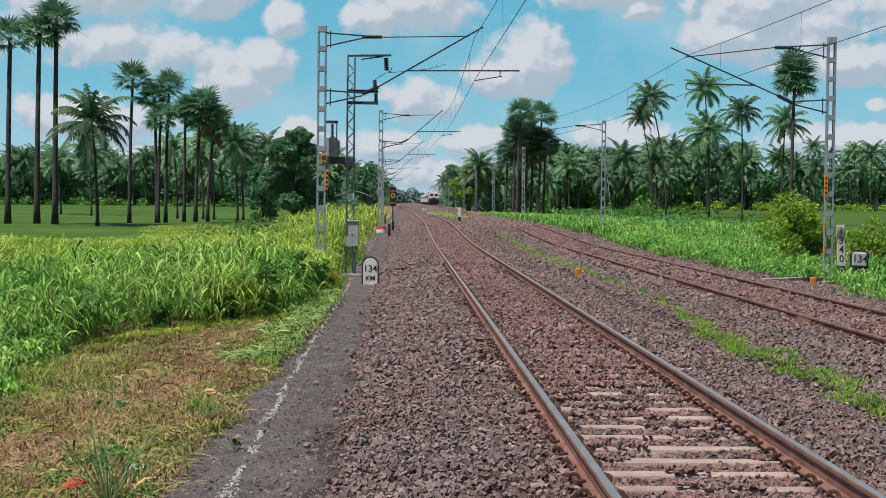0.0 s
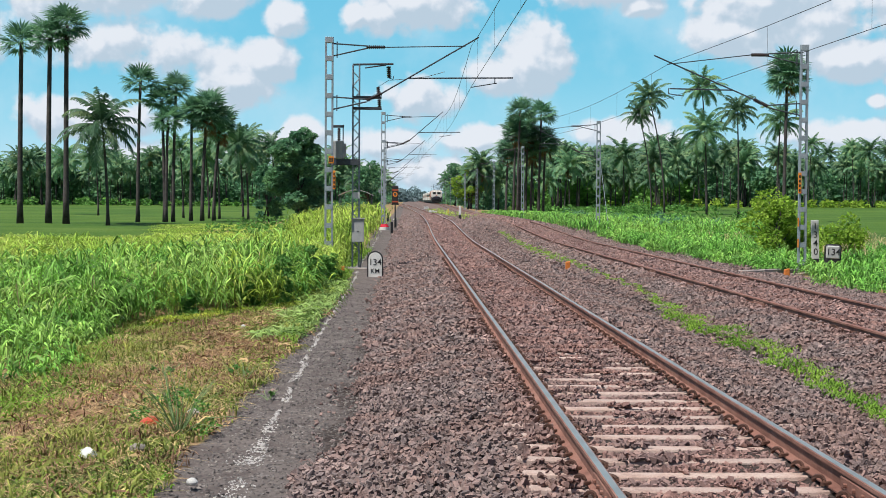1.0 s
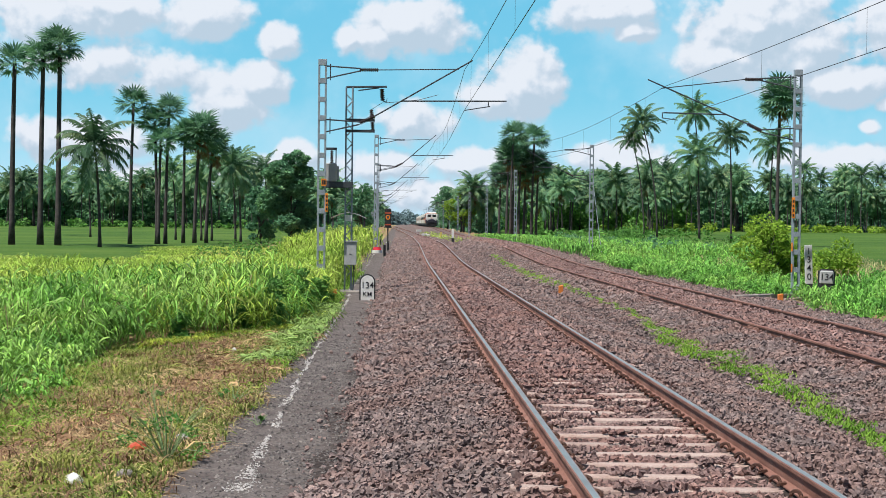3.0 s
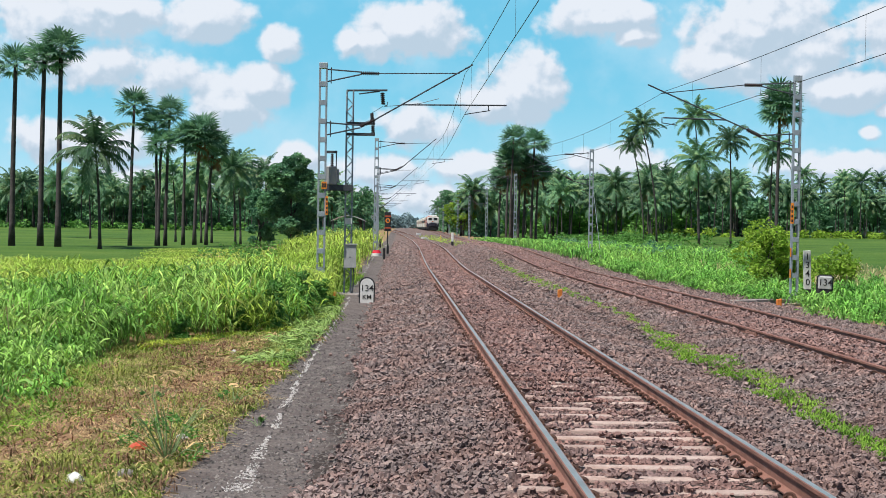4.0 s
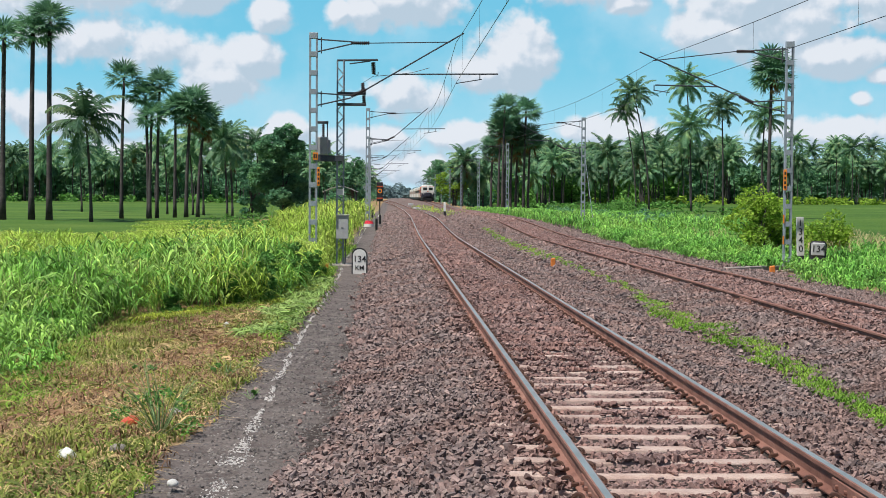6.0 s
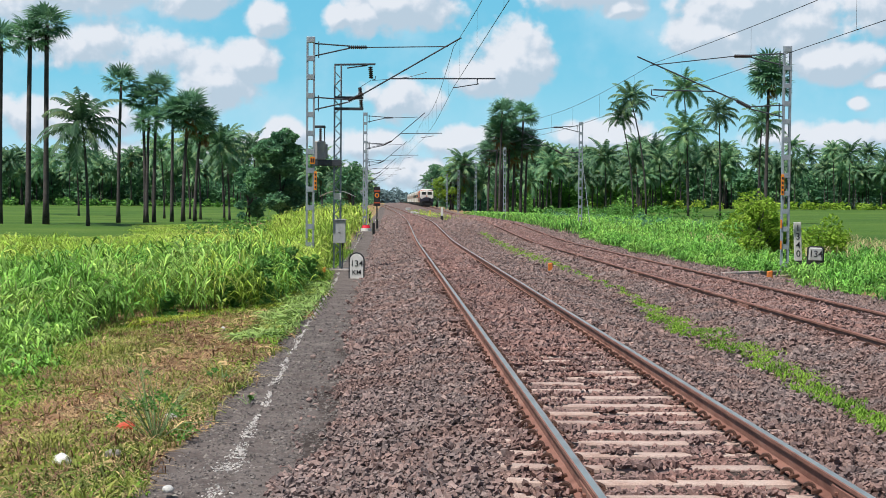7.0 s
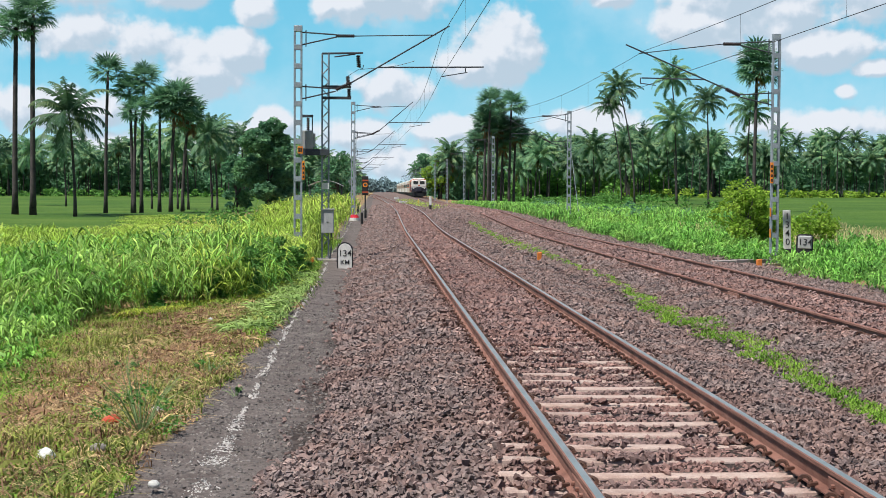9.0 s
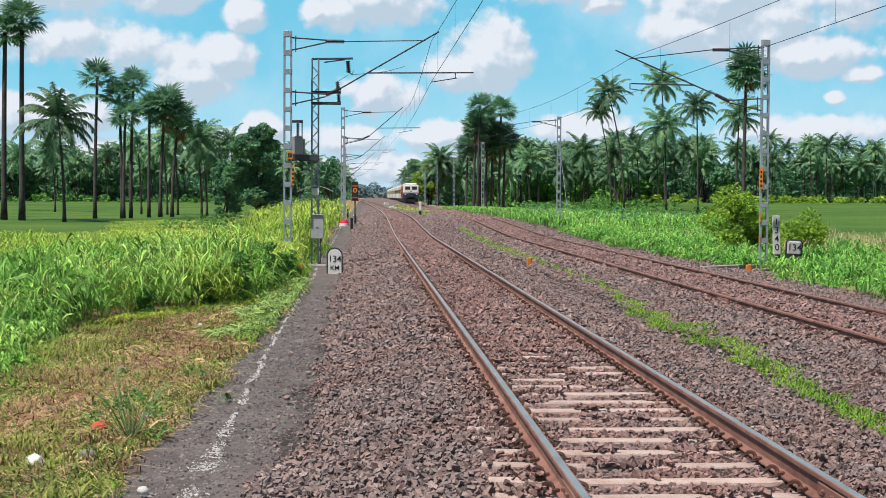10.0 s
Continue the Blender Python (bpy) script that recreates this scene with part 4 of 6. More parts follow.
# ---------- ballast ----------
def stones(name, P, size, seed, mat="stone", parent=None):
    """Angular broken stones: jittered, turned blocks."""
    rng = np.random.RandomState(seed)
    n = len(P)
    base = np.array([(x, y, z) for x in (-1, 1) for y in (-1, 1) for z in (-1, 1)], float)
    B = base[None] * (0.54 + 0.60 * rng.rand(n, 8, 3))
    B *= (np.array([0.74, 0.50, 0.33]) * (0.75 + 0.5 * rng.rand(n, 3)))[:, None, :]
    q = rng.normal(size=(n, 4))
    q[:, 1:3] *= 0.42
    q /= np.linalg.norm(q, axis=1)[:, None]
    w, x, y, z = q.T
    R = np.stack([1 - 2 * (y * y + z * z), 2 * (x * y - z * w), 2 * (x * z + y * w),
                  2 * (x * y + z * w), 1 - 2 * (x * x + z * z), 2 * (y * z - x * w),
                  2 * (x * z - y * w), 2 * (y * z + x * w), 1 - 2 * (x * x + y * y)], 1).reshape(n, 3, 3)
    s = size * (0.6 + 0.7 * rng.rand(n))
    V = np.einsum("nij,nkj->nki", R, B) * s[:, None, None] + P[:, None, :]
    f = np.array([(0, 1, 3, 2), (4, 6, 7, 5), (0, 4, 5, 1), (2, 3, 7, 6), (0, 2, 6, 4), (1, 5, 7, 3)])
    F = (np.arange(n)[:, None, None] * 8 + f[None]).reshape(-1, 4)
    return quads(name, V.reshape(-1, 3), F, mat, parent)


def on_sleeper(x, y):
    u = np.abs((y - 6.2) / 0.6 - np.round((y - 6.2) / 0.6)) * 0.6
    return (u < 0.088) & (np.abs(x - T1) < 1.33)


def off_rails(x, y, r):
    """Keep the rails and, near by, most of the sleeper tops clear."""
    ok = np.ones(len(x), bool)
    for rx in (*LRAIL, *RRAIL):
        ok &= np.abs(x - rx) > 0.085
    on = on_sleeper(x, y) & ((x > T1 - 0.85) | (y < 16)) & (x < T1 + 0.85)
    strewn = np.sin(x * 5.3 + y * 1.9) + np.sin(y * 2.9 - x * 3.4) + 0.6 * np.sin(x * 9.0 + y * 7.0)
    covered = strewn > 0.6 - 3.4 * smooth01(15, 23, y)
    return ok & ~(on & ~(covered & (r.rand(len(x)) < 0.85)))


def make_ballast():
    for n, ya, yb, xa, xb, s, sd in ((20000, -6, 8.5, -1.0, 11.6, 0.06, 70), (100000, 8.5, 21, -1.0, 8.2, 0.037, 71), (108000, 21, 42, -1.0, 12.7, 0.049, 72), (78000, 42, 95, -1.0, 13.2, 0.078, 73), (36000, 95, 190, -0.5, 11.8, 0.15, 74)):
        P = scatter(n, xa, xb, ya, yb, sd, lambda x, y, r: off_rails(x, y, r) & ((x < 0.37 * y + 1.0) | (y < 8.5)) & ((x > np.interp(y, [9, 12.5, 13.8, 15, 20, 26, 32, 85], [-1.1, -0.83, -0.67, -0.56, -0.57, -0.67, -0.72, -0.8]) + 0.06 * np.sin(y * 0.9) + 0.06 * np.sin(y * 2.3 + 1) + 0.05 * r.normal(size=len(x))) | (r.rand(len(x)) < 0.025)) & ((np.abs(x - 5.1) > 0.25) | (r.rand(len(x)) < 0.4)))
        lying = on_sleeper(P[:, 0], P[:, 1]) & (P[:, 1] < 42)
        P[lying, 2] = np.maximum(P[lying, 2], -0.172)
        inner = np.where((np.abs(P[:, 0] - T1) < 0.85) & (P[:, 1] < 24), 0.45, 1.0)
        P[:, 2] += inner * 0.075 * np.random.RandomState(sd + 5).rand(len(P)) ** 2.2 - 0.010
        tagged(stones("ballast", P, s, sd + 10), "loose brown and grey broken ballast stones", "ballast", kind="stuff")


def near_stones():
    """The stones nearest to the camera lie loose, one by one, on the bed."""
    rng = random.Random(97)
    bed = empty("loose_ballast", "loose angular ballast stones on the shoulder of the bed", "ballast", kind="stuff")
    kinds = []
    for k in range(6):
        ob = stones("stone", np.zeros((1, 3)), 0.048, 200 + k)
        kinds.append(ob.data)
        bpy.data.objects.remove(ob)
    for i in range(300):
        x, y = rng.uniform(-0.7, 1.1), rng.uniform(9.6, 13.5)
        shared("stone", kinds[i % 6], bed, pose(x, y, float(height(x, y)) + rng.uniform(0.02, 0.045), rng.uniform(-25, 25), rng.uniform(-25, 25), rng.uniform(0, 360)))


make_ballast()
near_stones()


# ---------- lineside things ----------
def lettering(text, size, mat, parent, m, depth=0.006):
    cu = bpy.data.curves.new("lettering", "FONT")
    cu.body, cu.size, cu.extrude, cu.align_x, cu.align_y = text, size, depth, "CENTER", "CENTER"
    cu.offset = size * 0.002
    tmp = bpy.data.objects.new("tmp", cu)
    me = bpy.data.meshes.new_from_object(tmp)
    bpy.data.objects.remove(tmp)
    me.materials.append(M[mat])
    ob = new("numeral", me)
    ob.parent = parent
    ob.matrix_basis = m
    return ob


FACE = pose(0, 0, 0, 90, 0, 0)          # letters that look back along the line


def arch_slab(w, h, t, z0=0.0, grow=0.0):
    """An upright slab with a round top."""
    pts = [(-w / 2 - grow, z0), (w / 2 + grow, z0)]
    r = w / 2 + grow
    c = h - w / 2
    pts += [(r * math.cos(a), c + r * math.sin(a)) for a in [math.pi * i / 14 for i in range(15)]]
    bm = bmesh.new()
    front = [bm.verts.new((x, -t / 2, z)) for x, z in pts]
    back = [bm.verts.new((x, t / 2, z)) for x, z in pts]
    bm.faces.new(front)
    bm.faces.new(back[::-1])
    n = len(pts)
    for i in range(n):
        j = (i + 1) % n
        bm.faces.new((front[j], front[i], back[i], back[j]))
    bmesh.ops.recalc_face_normals(bm, faces=bm.faces)
    return bm


def km_stones():
    s = empty("kilometre_stone", "white round-topped kilometre stone with black numerals", "milestone", pose(-0.96, 45.6, -0.50, 0, 0, 2))
    part("body", arch_slab(0.41, 0.77, 0.14, -0.15), "white", s)
    part("border", arch_slab(0.41, 0.77, 0.10, -0.15, 0.04), "black", s, "black painted border")
    lettering("134", 0.27, "black", s, pose(0, -0.073, 0.46) @ FACE)
    lettering("KM", 0.20, "black", s, pose(0, -0.073, 0.19) @ FACE)
    s = empty("kilometre_stone", "dark weathered kilometre stone half white with black numerals", "milestone", pose(15.72, 54.0, -0.62, 0, 2, -8))
    b = bmesh.new()
    box(b, -0.31, 0.31, -0.08, 0.08, -0.1, 0.98, 0.09)
    part("border", b, "black", s, "black painted border and foot")
    bm = bmesh.new()
    box(bm, -0.255, 0.255, -0.1, 0.0, 0.42, 0.92, 0.045)
    part("face", bm, "grey_box", s, "dull weathered face")
    lettering("134", 0.34, "black", s, pose(0, -0.104, 0.68) @ FACE)
    p = empty("number_post", "slim white concrete post with upright black numerals and black foot", "post", pose(14.83, 53.0, -0.5, 0, -2, 0))
    bm = bmesh.new()
    box(bm, -0.13, 0.13, -0.06, 0.06, 0.35, 1.75, 0.012)
    part("body", bm, "aged_white", p)
    bm = bmesh.new()
    box(bm, -0.125, 0.125, -0.055, 0.055, -0.3, 0.349, 0.01)
    part("foot", bm, "black", p, "black painted foot")
    for ch, z in (("1", 1.52), ("3", 1.22), ("4", 0.91), ("0", 0.60)):
        lettering(ch, 0.33, "black", p, pose(0, -0.063, z) @ FACE)


def anchor_mast():
    """The lattice mast with the isolator and the supply transformer on the beam between the two masts."""
    m = lattice_mast(pose(-1.72, 50.2, 0), 6.46, "grey lattice mast with an isolator arm and meter box")

    def bar(name, a, b, r, mat="steel"):
        bm = bmesh.new()
        tube(bm, a, b, r, n=6)
        return part(name, bm, mat, m)
    bar("top_arm", (-0.12, 0, 6.47), (1.26, 0, 6.50), 0.035, "dark_steel")
    bar("arm_stay", (0.3, 0, 6.36), (1.0, 0, 6.46), 0.022, "dark_steel")
    insulator([(1.09, 0, 6.42), (1.12, 0, 6.02)], 0.085, 6, m)
    bar("arcing_horn", (1.12, 0, 6.02), (1.25, 0, 5.98), 0.014, "dark_steel")
    bar("arcing_horn", (1.25, 0, 5.98), (1.27, 0, 6.1), 0.012, "dark_steel")
    for z in (5.36, 4.99):
        for y in (-0.13, 0.13):
            bm = bmesh.new()
            box(bm, -0.1, 0.86, y - 0.02, y + 0.02, z - 0.04, z + 0.04, 0.006)
            part("isolator_arm", bm, "dark_steel", m)
    insulator([(0.78, 0, 5.30), (0.80, 0, 4.95)], 0.075, 5, m)
    insulator([(0.76, 0, 5.42), (0.74, 0, 5.72)], 0.075, 5, m)
    bar("jumper", (0.74, 0, 5.72), (1.12, 0, 5.96), 0.008, "wire")
    part("jumper", pipe([(1.15, 0, 5.95), (1.7, 0, 6.0), (2.4, 0, 6.08), (3.0, 0, 6.25)], 0.009, 4), "wire", m)
    # foundation, meter box, plates
    bm = bmesh.new()
    box(bm, -0.42, 0.42, -0.42, 0.42, -1.0, -0.40, 0.04)
    part("foundation", bm, "concrete_grey", m)
    b = bmesh.new()
    box(b, -0.12, 0.29, -0.36, -0.13, 0.46, 1.24, 0.012)
    bx = part("meter_box", b, "grey_box", m, "light grey steel meter box")
    b = bmesh.new()
    box(b, -0.15, 0.32, -0.40, -0.10, 1.242, 1.275, 0.006)
    part("box_roof", b, "grey_box", bx)
    b = bmesh.new()
    box(b, 0.05, 0.12, -0.372, -0.362, 0.82, 0.84)
    part("latch", b, "dark_steel", bx)
    b = bmesh.new()
    box(b, -0.11, 0.13, -0.15, -0.135, 1.93, 2.14, 0.003)
    part("plate", b, "white", m, "small white plate")
    part("earth_pipe", pipe([(0.2, -0.2, 0.46), (0.2, -0.2, -0.1), (0.16, -0.25, -0.5)], 0.03, 6), "dark_steel", m)

    beam = empty("transformer_beam", "grey steel channel beam between the two masts", "beam", pose(-2.6, 50.0, 3.06))
    for y in (-0.13, 0.17):
        b = bmesh.new()
        box(b, 0.0, 1.02, y - 0.02, y + 0.02, 0.0, 0.2, 0.006)
        part("channel", b, "dark_steel", beam)
    tr = empty("supply_transformer", "small grey pole transformer with brown bushings", "transformer", pose(-2.32, 50.0, 3.262))
    b = bmesh.new()
    box(b, -0.2, 0.2, -0.16, 0.16, 0.0, 0.62, 0.03)
    tank = part("tank", b, "grey_box", tr)
    for i in range(5):
        b = bmesh.new()
        box(b, 0.205, 0.27, -0.13 + 0.06 * i, -0.115 + 0.06 * i, 0.08, 0.52)
        part("cooling_fin", b, "grey_box", tank)
    insulator([(0.03, 0, 0.62), (0.03, 0, 1.05)], 0.06, 6, tr, "bushing")
    b = bmesh.new()
    box(b, -0.22, 0.2, -0.04, 0.04, 1.06, 1.15, 0.01)
    part("terminal_bar", b, "dark_steel", tr)
    b = bmesh.new()
    tube(b, (0.17, 0, 0.62), (0.17, 0, 1.06), 0.02)
    part("support_rod", b, "dark_steel", tr)
    for x, z0, z1, w, name in ((-2.52, 3.10, 3.34, 0.17, "plate"), (-2.42, 2.24, 2.86, 0.085, "number_plate")):
        pl = empty("mast_plate", "orange enamel plate with illegible dark marks on the batten mast", "sign", pose(x, 49.38, z0))
        b = bmesh.new()
        box(b, -w / 2, w / 2, -0.008, 0.008, 0, z1 - z0, 0.003)
        part("plate", b, "orange", pl)
        n = 2 if w > 0.1 else 4
        for i in range(n):
            b = bmesh.new()
            if w > 0.1:
                box(b, -0.065 + 0.07 * i, -0.01 + 0.07 * i, -0.013, -0.0085, 0.05, z1 - z0 - 0.05)
            else:
                box(b, -0.025, 0.025, -0.013, -0.0085, 0.05 + 0.14 * i, 0.13 + 0.14 * i)
            part("mark", b, "black", pl)
    for z0, z1 in ((2.2, 2.92), (0.32, 0.62), (1.05, 1.35)):
        wide = 0.055 if z0 > 2 else 0.026
        pl = empty("mast_plate", "orange enamel strip on the batten mast", "sign", pose(13.59 + wide, 50.88, z0))
        b = bmesh.new()
        box(b, -wide, wide, -0.008, 0.008, 0, z1 - z0, 0.003)
        part("plate", b, "orange", pl)
        if z0 > 2:
            for i in range(4):
                b = bmesh.new()
                box(b, -0.03, 0.03, -0.013, -0.0085, 0.06 + 0.16 * i, 0.15 + 0.16 * i)
                part("mark", b, "black", pl)


def signal():
    y = 140.0
    z = float(height(-0.9, y)) - 0.05
    s = empty("colour_light_signal", "small black colour-light signal with an orange ring on a black post", "signal", pose(-1.06, y, z))
    b = bmesh.new()
    tube(b, (0, 0, 0), (0, 0, 1.6), 0.06, n=8)
    part("post", b, "black", s)
    b = bmesh.new()
    box(b, -0.16, 0.16, -0.16, 0.16, -0.2, 0.18, 0.02)
    part("base", b, "white", s)
    b = bmesh.new()
    box(b, -0.30, 0.30, -0.14, 0.1, 1.55, 3.3, 0.05)
    head = part("head", b, "black", s)
    for z0 in (1.72, 2.82):
        b = bmesh.new()
        box(b, -0.302, 0.302, -0.152, -0.142, z0, z0 + 0.13)
        part("band", b, "signal_red", head)
    b = bmesh.new()
    r = bmesh.ops.create_circle(b, segments=20, radius=0.22, cap_ends=False)
    inner = bmesh.ops.create_circle(b, segments=20, radius=0.13, cap_ends=False)
    bmesh.ops.bridge_loops(b, edges=b.edges[:])
    bmesh.ops.transform(b, matrix=pose(0, -0.155, 2.47, 90), verts=b.verts[:])
    part("ring", b, "orange", head, "orange ring round the lamp")
    b = bmesh.new()
    tube(b, (0, -0.14, 2.47), (0, -0.16, 2.47), 0.1, n=14)
    part("lamp", b, "dark_steel", head)
    b = bmesh.new()
    box(b, -0.34, 0.34, -0.12, 0.12, 1.48, 1.55, 0.01)
    part("bracket", b, "black", s)


def small_posts():
    for x, y, h, r, mat, label in ((-0.88, 90, 0.95, 0.07, "black", "short black post beside the ballast"), (-0.76, 103, 0.85, 0.07, "black", "short black post beside the ballast"),
                                   (-1.6, 128, 1.0, 0.07, "black", "short black post beside the ballast")):
        z = float(height(x, y)) - 0.2
        p = empty("marker_post", label, "post", pose(x, y, z, 0, 0, 15))
        b = bmesh.new()
        box(b, -r, r, -r, r, 0, h, 0.015)
        part("body", b, mat, p)
    p = empty("fouling_post", "post painted white above and black below", "post", pose(4.72, 130, float(height(4.72, 130)) - 0.1))
    b = bmesh.new()
    box(b, -0.10, 0.10, -0.1, 0.1, 0.62, 1.4, 0.02)
    part("upper", b, "white", p, "white painted top")
    b = bmesh.new()
    box(b, -0.105, 0.105, -0.105, 0.105, -0.1, 0.619, 0.02)
    part("lower", b, "black", p, "black painted foot")
    for x, y, z, w, h in ((-2.78, 47.6, -0.62, 0.10, 0.55), (-2.08, 48.6, -0.62, 0.12, 0.32), (5.33, 48.4, -0.42, 0.15, 0.32), (12.62, 48.5, -0.62, 0.17, 0.30)):
        p = empty("survey_peg", "short orange painted peg with a cut top", "peg", pose(x, y, z))
        b = bmesh.new()
        box(b, -w / 2, w / 2, -w / 2, w / 2, 0, h, 0.02)
        for v in b.verts:
            if v.co.z > h * 0.6:
                v.co.z += 0.2 * v.co.x
        part("body", b, "orange_dull", p)
    p = empty("concrete_slab", "flat worn concrete kerb lying by the grass", "slab", pose(13.0, 50.6, -0.56, 0, 0, 32))
    for i in range(4):
        b = bmesh.new()
        box(b, -2.0 + i, -1.02 + i, -0.12, 0.12, 0, 0.14 + 0.012 * (i % 2), 0.02)
        part("block", b, "concrete_grey", p)
    # painted foot of the second mast
    f = empty("mast_footing", "round concrete mast footing with a red top on a white rim", "footing", pose(-1.44, 97.4, float(height(-1.44, 97.4))))
    b = bmesh.new()
    tube(b, (0, 0, -0.1), (0, 0, 0.2), 0.36, n=18)
    part("rim", b, "white", f, "white painted rim")
    b = bmesh.new()
    tube(b, (0, 0, 0.2), (0, 0, 0.40), 0.31, 0.22, n=18)
    part("cap", b, "red", f, "red painted cap")
    # loose kerbs and white stones by the far crossing
    for x, y, w, h in ((4.0, 235, 0.8, 0.3), (4.7, 240, 0.5, 0.25), (5.0, 205, 0.6, 0.15), (5.4, 180, 0.5, 0.12), (3.9, 290, 0.9, 0.45)):
        p = empty("white_block", "whitewashed concrete block beside the line", "block", pose(x, y, float(height(x, y)) - 0.05, 0, 0, 20))
        b = bmesh.new()
        box(b, -w / 2, w / 2, -0.2, 0.2, 0, h + 0.05, 0.03)
        part("body", b, "white", p)
    for x, y, h in ((5.6, 198, 0.9),):
        p = empty("marker_post", "thin yellow-painted post beside the line", "post", pose(x, y, float(height(x, y)) - 0.1))
        b = bmesh.new()
        box(b, -0.09, 0.09, -0.09, 0.09, 0, h, 0.02)
        part("body", b, "yellow", p)


def shed():
    s = empty("trackside_shelter", "low shelter with a pale curved sheet roof behind the grass", "shelter", pose(-6.45, 190, float(height(-6.45, 190))))
    pts = [(-2.25 + 4.5 * i / 10, 3.0 + 0.72 * math.sin(math.pi * i / 10)) for i in range(11)]
    vs, fs = [], []
    for k, (dy, dz) in enumerate(((-2, 0), (2, 0), (-2, -0.06), (2, -0.06))):
        vs += [(x, dy, z + dz) for x, z in pts]
    n = 11
    for i in range(10):
        fs += [(i, i + 1, n + i + 1, n + i), (2 * n + i, 3 * n + i, 3 * n + i + 1, 2 * n + i + 1), (i, 2 * n + i, 2 * n + i + 1, i + 1), (n + i, n + i + 1, 3 * n + i + 1, 3 * n + i)]
    part("roof", (vs, [], fs), "grey_box", s, "pale grey curved sheet roof")
    for x in (-2.0, 2.0):
        for y in (-1.8, 1.8):
            b = bmesh.new()
            tube(b, (x, y, -0.2), (x, y, 3.2), 0.07, n=6)
            part("post", b, "dark_steel", s)


for nm, cols in (("aged_white", [(0.38, 0.38, 0.36), (0.52, 0.52, 0.50), (0.60, 0.60, 0.58)]), ("grey_box", [(0.33, 0.34, 0.34), (0.42, 0.43, 0.43)]),
                 ("concrete_grey", [(0.25, 0.22, 0.20), (0.36, 0.32, 0.29)]), ("signal_red", [(0.35, 0.07, 0.03), (0.45, 0.10, 0.05)]), ("orange_dull", [(0.55, 0.16, 0.03), (0.70, 0.26, 0.06)]), ("yellow", [(0.60, 0.45, 0.08), (0.7, 0.55, 0.15)])):
    M[nm] = material(nm.replace("_", " "), cols, scale=5, rough=0.7, fine=0.2)

km_stones()
anchor_mast()
signal()
small_posts()
shed()


# ---------- the cut verge ----------
def lime_line():
    """A dribbled line of lime powder along the path edge, in broken flecks."""
    rng = np.random.RandomState(81)
    ys = np.array([10.5, 12.7, 14.8, 16.7, 18.8, 22.9, 28.0, 34.1, 45.2, 52.8, 70, 95])
    xs = np.array([-1.40, -1.41, -1.42, -1.42, -1.45, -1.51, -1.53, -1.54, -1.55, -1.72, -1.7, -1.6])
    n = 6500
    y = 10.5 * (95 / 10.5) ** rng.rand(n)
    gap = np.sin(y * 2.9) + np.sin(y * 1.27 + 1) + np.sin(y * 6.3)
    wide = 0.022 + 0.045 * smooth01(15.5, 13, y) + 0.012 * np.sin(y * 3)
    x = np.interp(y, ys, xs) + 0.014 * np.sin(y * 1.9) + rng.normal(size=n) * wide
    keep = (gap + rng.normal(size=n) * 0.7 > -0.6)
    x, y = x[keep], y[keep]
    P = np.stack([x, y, height(x, y) - 0.001], 1)
    ob = stones("lime_line", P, 0.017, 82, "lime")
    return tagged(ob, "broken line of white lime powder on the path", "lime line", kind="stuff")


